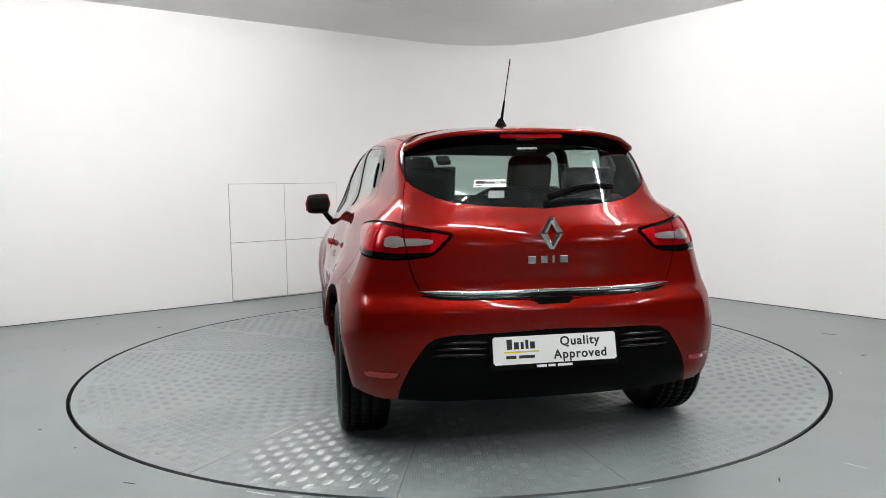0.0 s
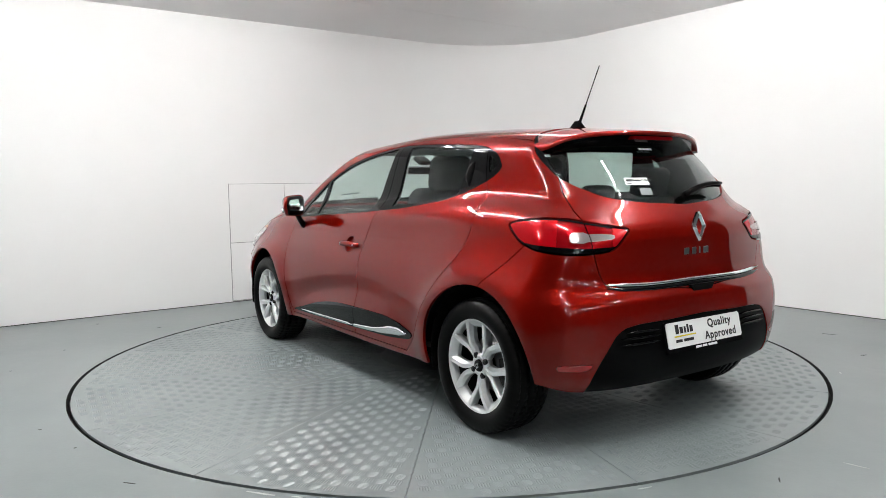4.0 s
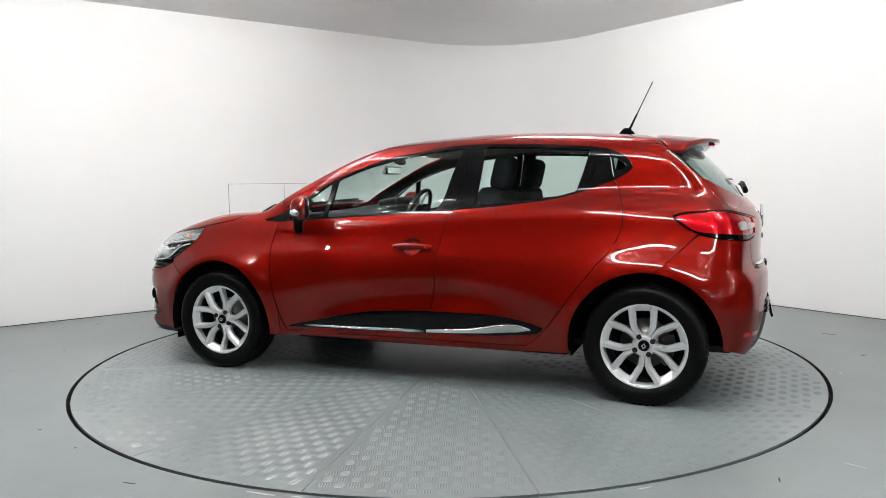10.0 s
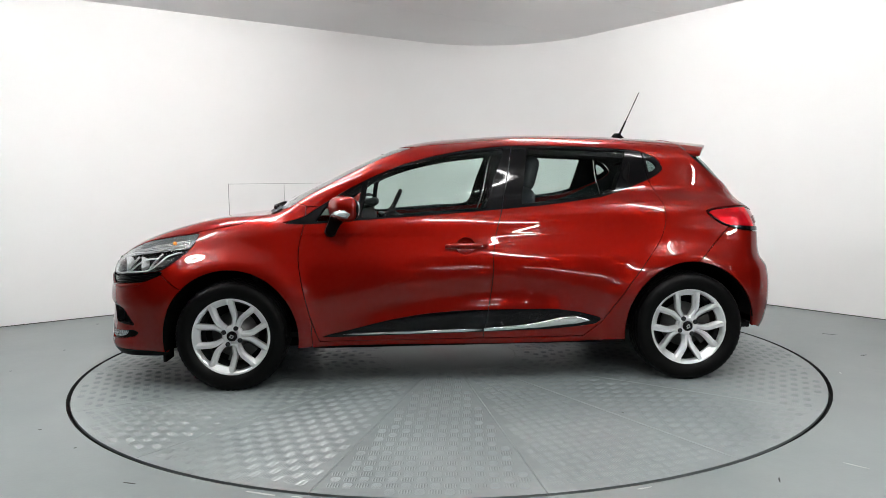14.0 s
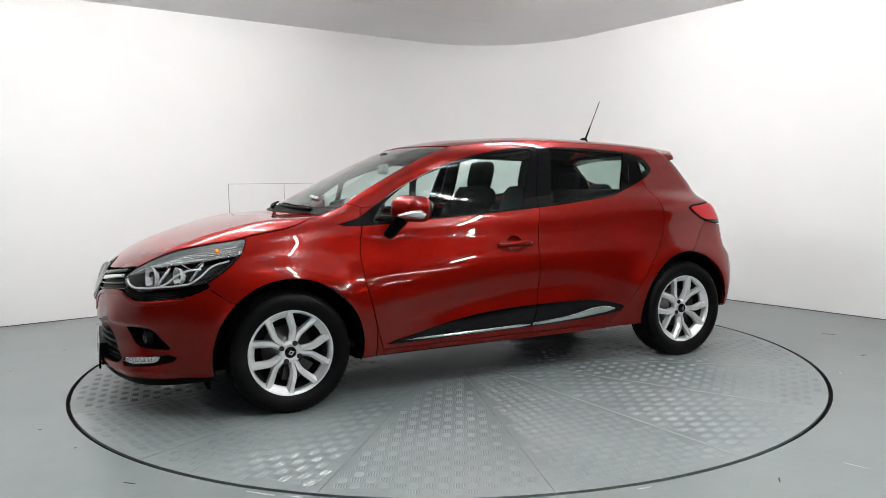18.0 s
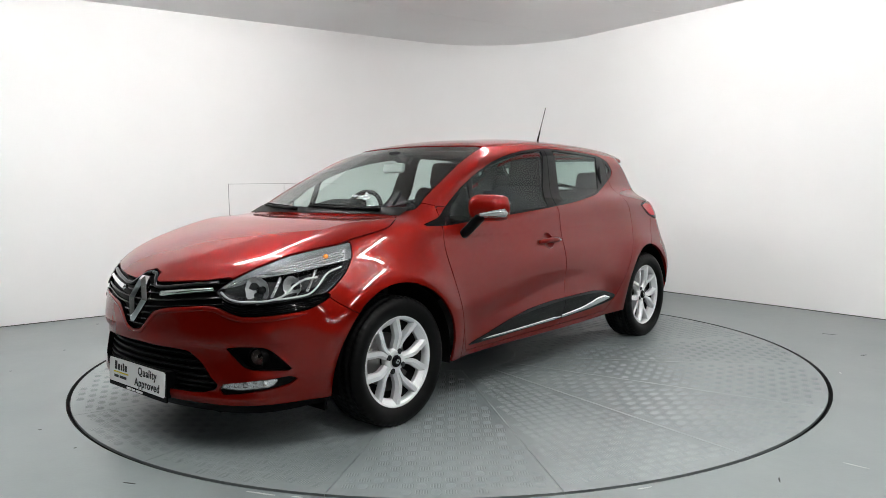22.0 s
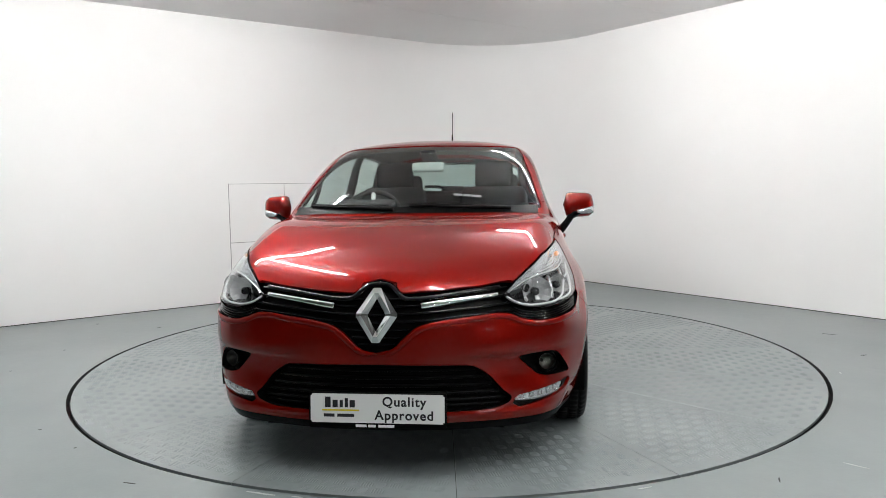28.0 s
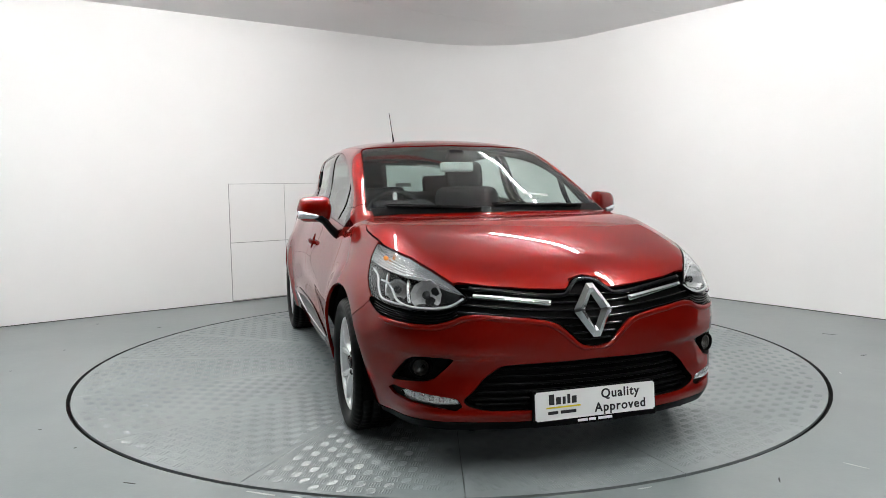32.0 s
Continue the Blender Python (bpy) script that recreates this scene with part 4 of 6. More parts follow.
def ledge_mesh(angle):
    """The sloping ledge that closes a petal's window at the rim."""
    bm = bmesh.new()
    rows = []
    for k in range(9):
        a = math.radians(angle + (k - 4) * 3.4)
        rows.append([bm.verts.new((r * RIM * math.cos(a), y, r * RIM * math.sin(a))) for r, y in ((0.80, -0.040), (0.80, -0.022), (0.815, -0.018), (0.90, -0.002), (0.93, -0.001), (0.93, -0.040))])
    for p, b in zip(rows, rows[1:]):
        for j in range(6):
            bm.faces.new((p[j], p[(j + 1) % 6], b[(j + 1) % 6], b[j]))
    bmesh.ops.recalc_face_normals(bm, faces=bm.faces)
    return bm


def disc_y(bm, r, y0, y1, n=32, x=0.0, z=0.0):
    m = Matrix.Translation((x, (y0 + y1) / 2, z)) @ Matrix.Rotation(math.pi / 2, 4, "X")
    bmesh.ops.create_cone(bm, cap_ends=True, segments=n, radius1=r, radius2=r, depth=abs(y1 - y0), matrix=m)


def wheel_at(x, flip, turn):
    m = Matrix.Translation((x, -HUB_Y if flip else HUB_Y, HUB_Z)) @ Matrix.Rotation(math.pi if flip else 0, 4, "Z") @ Matrix.Rotation(radians(turn), 4, "Y")
    tyre = part("wheel", tyre_mesh(turn), M_TYRE, car, "black road tyre on a silver alloy rim", True)
    tyre.matrix_local = m
    part("rim", rim_mesh(), M_SILVER, tyre, "silver alloy rim")
    part("rim_barrel", barrel_mesh(), M_BARREL_SHADE, tyre, "inner rim drum, blackened for the shade behind the spokes", True)
    for k in range(5):
        for s in (1, -1):
            part("spoke", spoke_mesh(72 * k, s), M_SILVER, tyre, "silver alloy spoke")
        part("petal_ledge", ledge_mesh(72 * k), M_SILVER, tyre, "silver alloy spoke")
    bm = bmesh.new()
    lathe(bm, [(0.0, -0.014), (0.032, -0.014), (0.034, -0.012), (0.048, -0.0115), (0.056, -0.018), (0.060, -0.026), (0.060, -0.05), (0.0, -0.05)], 40)
    part("hub", bm, M_SILVER, tyre, "silver alloy rim", True)
    bm = bmesh.new()
    lathe(bm, [(0.0, -0.002), (0.022, -0.002), (0.027, -0.005), (0.029, -0.013)], 32)
    part("centre_cap", bm, M_GLOSS, tyre, "black centre cap", True)
    bm = bmesh.new()
    ring = [[bm.verts.new((sx * k, y, sz * k * 1.25)) for sx, sz in ((1, 0), (0, 1), (-1, 0), (0, -1))] for k, y in ((0.013, 0.0), (0.006, 0.0))]
    for j in range(4):
        bm.faces.new((ring[0][j], ring[0][(j + 1) % 4], ring[1][(j + 1) % 4], ring[1][j]))
    part("cap_emblem", bm, M_CHROME, tyre, "silver diamond on the cap")
    for k in range(4):
        a = math.radians(45 + 90 * k)
        bm = bmesh.new()
        disc_y(bm, 0.0135, -0.02, -0.0095, 20, 0.050 * math.cos(a), 0.050 * math.sin(a))
        disc_y(bm, 0.008, -0.0095, -0.005, 6, 0.050 * math.cos(a), 0.050 * math.sin(a))
        part("wheel_bolt", bm, M_LAMPDARK, tyre, "dark wheel bolt in its seat")
    bm = bmesh.new()
    lathe(bm, [(0.05, -0.070), (0.07, -0.070), (0.072, -0.085), (0.128, -0.085), (0.128, -0.107), (0.05, -0.107)], 48)
    part("brake_disc", bm, M_DISC, tyre, "worn steel brake disc", True)
    bm = bmesh.new()
    for k in range(9):
        a0, a1 = math.radians(140 + k * 8), math.radians(148 + k * 8)
        v = [bm.verts.new((r * math.cos(a), y, r * math.sin(a))) for a in (a0, a1) for r in (0.085, 0.152) for y in (-0.065, -0.125)]
        for f in ((0, 1, 3, 2), (4, 6, 7, 5), (0, 4, 5, 1), (2, 3, 7, 6), (0, 2, 6, 4), (1, 5, 7, 3)):
            bm.faces.new([v[i] for i in f])
    bmesh.ops.remove_doubles(bm, verts=bm.verts, dist=1e-5)
    part("brake_caliper", bm, M_DARKMETAL, tyre)


wheel_at(0.0, False, -73)
wheel_at(-WB, False, -16)
wheel_at(0.0, True, -60)
wheel_at(-WB, True, -75)

# wheel housings
for ax in (0.0, -WB):
    for s in (1, -1):
        bm = bmesh.new()
        prof = [(math.cos(a), math.sin(a)) for a in np.linspace(math.radians(-12), math.radians(192 if ax == 0.0 else 172), 36)]
        r0 = [bm.verts.new((ax + 0.376 * c, s * 0.825, HUB_Z + 0.376 * q)) for c, q in prof]
        r1 = [bm.verts.new((ax + 0.37 * c, s * 0.50, HUB_Z + 0.37 * q)) for c, q in prof]
        for i in range(len(prof) - 1):
            bm.faces.new((r0[i], r0[i + 1], r1[i + 1], r1[i]))
        bm.faces.new(r1)
        part("wheel_housing", bm, M_RUBBER, car, "black plastic wheel arch liner", True)
    bm = bmesh.new()
    bmesh.ops.create_cone(bm, cap_ends=True, segments=16, radius1=0.035, radius2=0.035, depth=1.2, matrix=Matrix.Translation((ax, 0, HUB_Z)) @ Matrix.Rotation(math.pi / 2, 4, "X"))
    part("axle", bm, M_RUBBER, car)
# ---- lamps ----
def line_z(u, pts):
    return np.interp(u, [p[0] for p in pts], [p[1] for p in pts])


HEAD_MID = [(0.46, 0.70), (0.62, 0.765), (0.80, 0.785), (0.95, 0.80), (1.1, 0.815)]


def sunk(mesh, depth):
    """The surface pushed in by depth(u, z) in the front view."""
    v, t = mesh
    n = body_grad(v)
    u, z = uv_front(v)
    w = v - n * depth(u, z)[:, None]
    e1, e2 = w[t[:, 1]] - w[t[:, 0]], w[t[:, 2]] - w[t[:, 0]]
    fn = np.cross(e1, e2)
    vn = np.zeros_like(w)
    for k in range(3):
        np.add.at(vn, t[:, k], fn)
    vn /= np.maximum(np.linalg.norm(vn, axis=1), 1e-12)[:, None]
    return w, t, vn


def in_front(pts, depth, n=40):
    """A path in the front view, carried to a depth below the surface."""
    q = path(pts, n)
    p = on_front(q[:, 0], q[:, 1])
    return p - body_grad(p) * depth


def rod(p, r, k=8):
    """A round rod along points."""
    bm = bmesh.new()
    d = np.gradient(p, axis=0)
    d /= np.linalg.norm(d, axis=1)[:, None]
    up = np.tile((0.0, 0.0, 1.0), (len(p), 1))
    up[np.abs(d[:, 2]) > 0.9] = (1.0, 0, 0)
    a = np.cross(d, up)
    a /= np.linalg.norm(a, axis=1)[:, None]
    b = np.cross(d, a)
    rr = np.broadcast_to(np.asarray(r, float), (len(p),))
    rows = [[bm.verts.new(p[i] + (a[i] * math.cos(2 * math.pi * j / k) + b[i] * math.sin(2 * math.pi * j / k)) * rr[i]) for j in range(k)] for i in range(len(p))]
    for r0, r1 in zip(rows, rows[1:]):
        for j in range(k):
            bm.faces.new((r0[j], r0[(j + 1) % k], r1[(j + 1) % k], r1[j]))
    bm.faces.new(rows[0][::-1])
    bm.faces.new(rows[-1])
    bmesh.ops.recalc_face_normals(bm, faces=bm.faces)
    return bm


def bowl(centre, axis, r, depth, k=28):
    """A hollow reflector bowl with a rim, opening along axis."""
    bm = bmesh.new()
    z = Vector(axis).normalized()
    x = z.orthogonal().normalized()
    y = z.cross(x)
    prof = [(1.0, 0.0), (0.96, -0.06), (0.86, -0.35), (0.66, -0.68), (0.4, -0.9), (0.18, -1.0)]
    rows = [[bm.verts.new(Vector(centre) + (x * math.cos(2 * math.pi * j / k) + y * math.sin(2 * math.pi * j / k)) * r * a + z * depth * b) for j in range(k)] for a, b in prof]
    for r0, r1 in zip(rows, rows[1:]):
        for j in range(k):
            bm.faces.new((r0[j], r1[j], r1[(j + 1) % k], r0[(j + 1) % k]))
    bm.faces.new(rows[-1][::-1])
    bmesh.ops.recalc_face_normals(bm, faces=bm.faces)
    return bm


def ball(bm, c, r, sx=1.0, sy=1.0, sz=1.0, seg=20):
    m = Matrix.Translation(c) @ Matrix.Diagonal((r * sx, r * sy, r * sz, 1))
    bmesh.ops.create_uvsphere(bm, u_segments=seg, v_segments=seg // 2, radius=1, matrix=m)


upper, lower = split(headlamp, (line_z(uv_front(headlamp[0])[0], HEAD_MID) - uv_front(headlamp[0])[1]))
edge_d = lambda u, z, cap: np.clip(-outline_sd(O_HEAD, u, z) * 1.6, 0.004, cap)
lamp_parents = []
for flip in (False, True):
    lens = npart("headlamp", shell(headlamp, 0.003, 0.001, True), M_LENS, car, "clear headlamp with chrome bowls and white light guide", flip=flip)
    lamp_parents.append(lens)
    npart("indicator_reflector", sunk(upper, lambda u, z: edge_d(u, z, 0.028)), M_LAMPWHITE, lens, "ribbed white indicator reflector", flip=flip)
    npart("lamp_housing", sunk(lower, lambda u, z: edge_d(u, z, 0.075)), M_LAMPDARK, lens, "dark grey lamp housing", flip=flip)
    npart("lamp_wall", walls(headlamp, 0.0, 0.012), M_LAMPDARK, lens, flip=flip)
guide = in_front([(0.485, 0.700), (0.515, 0.677), (0.56, 0.662), (0.63, 0.660), (0.70, 0.667), (0.745, 0.685), (0.78, 0.720), (0.82, 0.742), (0.88, 0.748)], 0.012)
both_sides("light_guide", rod(guide, 0.0048), M_GUIDE, lamp_parents, "white light guide")
guide = in_front([(0.70, 0.667), (0.78, 0.672), (0.85, 0.685), (0.885, 0.715), (0.92, 0.755), (1.0, 0.782)], 0.012)
both_sides("light_guide", rod(guide, 0.0045), M_GUIDE, lamp_parents, "white light guide")
both_sides("lamp_divider", rod(in_front(HEAD_MID[:-1] + [(1.05, 0.81)], 0.014), 0.004), M_CHROME, lamp_parents, "chrome divider")
for u, z, r in ((0.63, 0.716, 0.062), (0.775, 0.726, 0.046)):
    p = on_front(u, z)[0]
    nrm = body_grad(p[None])[0]
    c = p - nrm * 0.032
    ax = (0.9, 0.28, 0.05)
    both_sides("reflector_bowl", bowl(c, ax, r, 0.045, 11), M_BOWL, lamp_parents, "faceted chrome reflector bowl", False)
    bm = bmesh.new()
    m = Vector(ax).to_track_quat("Z", "Y").to_matrix().to_4x4()
    bmesh.ops.create_cone(bm, cap_ends=True, segments=20, radius1=0.017, radius2=0.013, depth=0.03, matrix=Matrix.Translation(Vector(c) - Vector(ax).normalized() * 0.035) @ m)
    both_sides("bulb_shield", bm, M_LAMPDARK, lamp_parents, "dark bulb shield")
    bm = bmesh.new()
    ball(bm, Vector(c) - Vector(ax).normalized() * 0.022, 0.016)
    both_sides("bulb", bm, M_LENS, lamp_parents, "clear bulb")
bm = bmesh.new()
pa = on_front(0.93, 0.832)[0]
ball(bm, pa - body_grad(pa[None])[0] * 0.014, 0.011)
both_sides("indicator_bulb", bm, M_AMBER, lamp_parents, "amber indicator bulb")
for k in range(4):
    q = in_front([(u0, line_z(u0, HEAD_MID) + (0.010 + 0.011 * k) * (0.6 + 0.4 * (u0 - 0.6) / 0.4)) for u0 in np.linspace(0.62 + 0.05 * k, 1.03, 5)], 0.020, 16)
    both_sides("reflector_rib", rod(q, 0.0026, 6), M_LAMPSILVER, lamp_parents)

# bright facets of the reflectors beside the bowls
for u0, u1, w in ((0.695, 0.725, 0.012), (0.840, 0.880, 0.012)):
    q = in_front([(u0, line_z(u0, [(0.5, 0.683), (0.7, 0.678), (0.95, 0.705)])), (u1, line_z(u1, HEAD_MID) - 0.010)], 0.030, 6)
    both_sides("reflector_facet", ribbon(q, w, 0.006), M_LAMPSILVER, lamp_parents, "bright chrome facet")

# ribbed black strip under the lamps, grille bars and chrome
bars = []
for k, z in enumerate((0.53, 0.556, 0.585, 0.612, 0.642, 0.672, 0.700)):
    u = np.linspace(-0.5, 0.5, 161)
    zz = z + 0.10 * np.abs(u) ** 1.5 * (1 if z > 0.6 else 0.2)
    ok = outline_sd(O_GRILLE, np.abs(u), zz) < -0.004
    u, zz = u[ok], zz[ok]
    p = on_front(u, zz)
    p = p - body_grad(p) * 0.014
    part("grille_bar", ribbon(p, 0.010, 0.008), M_GLOSS, bumper_f, "gloss black grille bar", True)
for k in range(4):
    d = 0.008 + 0.012 * k
    q = path([(0.50, 0.668 - d), (0.53, 0.652 - d), (0.58, 0.640 - d * 0.9), (0.66, 0.640 - d * 0.8), (0.75, 0.648 - d * 0.75), (0.84, 0.660 - d * 0.8), (0.90, 0.672 - d)], 30)
    p = on_front(q[:, 0], q[:, 1])
    both_sides("lamp_underline", ribbon(p - body_grad(p) * 0.016, 0.007, 0.008), M_GLOSS, [bumper_f] * 2, "gloss black ribbed strip")
q = path([(0.165, 0.674), (0.25, 0.685), (0.35, 0.697), (0.452, 0.707)], 30)
p = on_front(q[:, 0], q[:, 1])
both_sides("chrome_blade", ribbon(p - body_grad(p) * 0.006, np.linspace(0.026, 0.016, 30), 0.010), M_CHROME, [bumper_f] * 2, "satin chrome grille blade")
q = path([(0.0, 0.752), (0.045, 0.745), (0.075, 0.722), (0.10, 0.702), (0.14, 0.699), (0.25, 0.709), (0.36, 0.722), (0.47, 0.733)], 48)
p = on_front(q[:, 0], q[:, 1])
both_sides("grille_brow", ribbon(p - body_grad(p) * 0.008, 0.020, 0.012), M_GLOSS, [bumper_f] * 2, "gloss black grille surround")
for z in (0.425, 0.395, 0.365, 0.335, 0.305, 0.285):
    u = np.linspace(-0.5, 0.5, 121)
    ok = outline_sd(O_INTAKE, np.abs(u), z + 0 * u) < -0.004
    p = on_front(u[ok], z)
    part("intake_bar", ribbon(p - body_grad(p) * 0.034, 0.012, 0.012), M_BLACK, bumper_f, "black intake bar", True)

# rolled red lip under the grille
q = path([(0.0, 0.494), (0.050, 0.499), (0.092, 0.530), (0.126, 0.562), (0.160, 0.587), (0.237, 0.606), (0.336, 0.617), (0.436, 0.627), (0.483, 0.620), (0.526, 0.600), (0.585, 0.586), (0.648, 0.586), (0.728, 0.592), (0.826, 0.602)], 70)
p = on_front(q[:, 0], q[:, 1])
both_sides("grille_lip", ribbon(p, 0.020, 0.004, taper=0.05), M_RED, [bumper_f] * 2, "red rolled bumper edge")

# fog lamps and daytime lamps
for s, own in ((1, bumper_f), (-1, bumper_f)):
    p = on_front(0.634, 0.425)[0] * (1, s, 1)
    ax = Vector((0.93, 0.3 * s, 0.0)).normalized()
    c = Vector(p) - ax * 0.010
    fog = part("fog_lamp", bowl(c, ax, 0.032, 0.026, 14), M_DARKMETAL, own, "round fog lamp with chrome bowl", True)
    bm = bmesh.new()
    m = ax.to_track_quat("Z", "Y").to_matrix().to_4x4()
    bmesh.ops.create_uvsphere(bm, u_segments=24, v_segments=12, radius=1, matrix=Matrix.Translation(c) @ m @ Matrix.Diagonal((0.033, 0.033, 0.012, 1)))
    part("fog_lens", bm, M_LENS, fog, "clear domed lens", True)
    bm = bmesh.new()
    bmesh.ops.create_cone(bm, cap_ends=False, segments=32, radius1=0.046, radius2=0.039, depth=0.03, matrix=Matrix.Translation(c - ax * 0.003) @ m)
    part("fog_ring", bm, M_BLACK, fog, "", True)
drl_sd = [(0.492, 0.293), (0.507, 0.311), (0.60, 0.325), (0.712, 0.332), (0.706, 0.314), (0.685, 0.300), (0.57, 0.289)]
drl, _ = split(drl_bay, outline_sd(drl_sd, *uv_front(drl_bay[0]), smooth=False))
for flip in (False, True):
    d = npart("daytime_lamp", shell(drl, 0.02, -0.001, True), M_LENS, bumper_f, "clear daytime running lamp strip", flip=flip)
    v, t, n = shell(drl, 0.004, 0.008)
    npart("lamp_backing", (v, t, n), M_LAMPSILVER, d, "silver reflector", flip=flip)
for k in range(5):
    u0 = 0.52 + k * 0.036
    p = on_front(np.full(4, u0), np.linspace(0.297 + k * 0.002, 0.311 + k * 0.004, 4))
    both_sides("led_cell", ribbon(p + body_grad(p) * -0.004, 0.018, 0.003, 0.003), M_LAMPSILVER, [bumper_f] * 2, "silver lamp cell")

# tail lamps: outer half on the body, inner half on the tailgate
inner, outer_l = take(tail_lamp, gate_sd)
BLACK_LINE = [(0.45, 0.88), (0.538, 0.863), (0.664, 0.859), (0.797, 0.868), (0.883, 0.874), (1.1, 0.90)]
clear_o = [(0.738, 0.926), (0.672, 0.926), (0.664, 0.918), (0.60, 0.918), (0.545, 0.913), (0.524, 0.905), (0.548, 0.894), (0.60, 0.889), (0.664, 0.887), (0.672, 0.881), (0.730, 0.885)]
for nm, mesh, own in (("tail_lamp", outer_l, car), ("tail_lamp", inner, gate)):
    u, z = uv_rear(mesh[0])
    low, up = split(mesh, z - line_z(u, BLACK_LINE))
    clear, red = split(up, outline_sd(clear_o, *uv_rear(up[0]), smooth=False))
    for flip in (False, True):
        rim_band, body_red = split(red, -outline_sd(O_TAIL, *uv_rear(red[0])) - 0.009)
        chamber, plain = split(body_red, np.abs(uv_rear(body_red[0])[0] - 0.665) - 0.118)
        lamp = npart(nm, shell(plain, 0.02, -0.004), M_TAILRED, own, "translucent red tail lamp with clear panel", flip=flip)
        npart("lamp_gasket", shell(rim_band, 0.02, -0.002), M_GLOSS, lamp, "gloss black lamp gasket", flip=flip)
        npart("lamp_chamber", shell(chamber, 0.012, 0.002), M_TAILDEEP, lamp, "deep red mirrored chamber", flip=flip)
        npart("lamp_base", shell(low, 0.02, -0.002), M_GLOSS, lamp, "gloss black lamp base", flip=flip)
        npart("reversing_panel", shell(clear, 0.006, -0.0045), M_TAILCLEAR, lamp, "clear ribbed reversing light", flip=flip)

# ---- tailgate ----
q = path([(-0.585, 0.705), (-0.45, 0.698), (0.0, 0.699), (0.45, 0.698), (0.585, 0.705)], 80)
p = on_rear(q[:, 0], q[:, 1])
part("chrome_strip", ribbon(p, 0.017, 0.010, taper=0.06), M_CHROME, gate, "polished chrome strip", True)
q = path([(-0.575, 0.688), (-0.45, 0.681), (0.0, 0.682), (0.45, 0.681), (0.575, 0.688)], 80)
p = on_rear(q[:, 0], q[:, 1])
part("strip_base", ribbon(p, 0.020, 0.007, taper=0.06), M_GLOSS, gate, "", True)
bm = bmesh.new()
pr = on_rear(0.0, 0.655)[0]
vv = box(bm, pr[0] - 0.004, pr[0] + 0.03, -0.085, 0.085, 0.648, 0.677)
for v in vv:
    if v.co.z < 0.65:
        v.co.y *= 0.75
part("handle_recess", bm, M_BLACK, bumper_r, "black grip recess")


def emblem(c, axis, up, w, h, th, own):
    """A plain chrome diamond frame."""
    z, yv = Vector(axis).normalized(), Vector(up)
    yv = (yv - z * yv.dot(z)).normalized()
    xv = yv.cross(z)
    o = [(0.18, 1), (1, 0.06), (1, -0.06), (0.18, -1), (-0.18, -1), (-1, -0.06), (-1, 0.06), (-0.18, 1)]
    i_ = [(0.02, 0.58), (0.42, 0.03), (0.42, -0.03), (0.02, -0.58), (-0.02, -0.58), (-0.42, -0.03), (-0.42, 0.03), (-0.02, 0.58)]
    mid = [((a[0] + b[0]) / 2, (a[1] + b[1]) / 2) for a, b in zip(o, i_)]
    bm = bmesh.new()
    rows = []
    for ring, d in ((o, -th), (o, 0.0), (mid, th * 0.6), (i_, 0.0), (i_, -th)):
        rows.append([bm.verts.new(Vector(c) + xv * a * w / 2 + yv * b * h / 2 + z * d) for a, b in ring])
    for r0, r1 in zip(rows, rows[1:]):
        for j in range(8):
            bm.faces.new((r0[j], r0[(j + 1) % 8], r1[(j + 1) % 8], r1[j]))
    bmesh.ops.recalc_face_normals(bm, faces=bm.faces)
    return part("emblem", bm, M_CHROME, own, "plain chrome diamond badge")


emblem((0.842, 0, 0.640), (0.93, 0, 0.30), (0, 0, 1), 0.160, 0.212, 0.022, bumper_f)
pr = on_rear(0.0, 0.93)[0]
emblem((pr[0] - 0.010, 0, 0.932), (-1, 0, 0.06), (0, 0, 1), 0.092, 0.130, 0.010, gate)
for k, w in enumerate((0.034, 0.028, 0.010, 0.036)):
    yc = 0.083 - (0.0, 0.052, 0.091, 0.135)[k]
    pl = on_rear(0.0, 0.825)[0]
    bm = bmesh.new()
    box(bm, pl[0] - 0.006, pl[0] + 0.01, yc - w / 2, yc + w / 2, 0.810, 0.840)
    bmesh.ops.bevel(bm, geom=bm.edges[:], offset=0.002, segments=1, affect="EDGES")
    part("badge_bar", bm, M_CHROME, gate, "small chrome badge bar")

# ---- registration-size plates ----
def text_mesh(body, size):
    c = bpy.data.curves.new("text", "FONT")
    c.body, c.size, c.extrude, c.align_x, c.align_y, c.space_character = body, size, 0.0006, "CENTER", "CENTER", 1.14
    c.offset = 0.0011
    ob = bpy.data.objects.new("text", c)
    scene.collection.objects.link(ob)
    me = bpy.data.meshes.new_from_object(ob.evaluated_get(bpy.context.evaluated_depsgraph_get()))
    bpy.data.objects.remove(ob)
    return me


def flat_part(name, me, mat, parent, m, label=""):
    me.transform(m)
    me.materials.clear()
    me.materials.append(mat)
    ob = new(name, me)
    ob.parent = parent
    return tagged(ob, label) if label else ob


def bar_on(name, m, x, y, w, h, mat, parent, label=""):
    bm = bmesh.new()
    box(bm, x - w / 2, x + w / 2, y - h / 2, y + h / 2, 0.0, 0.0012)
    bm.transform(m)
    return part(name, bm, mat, parent, label)


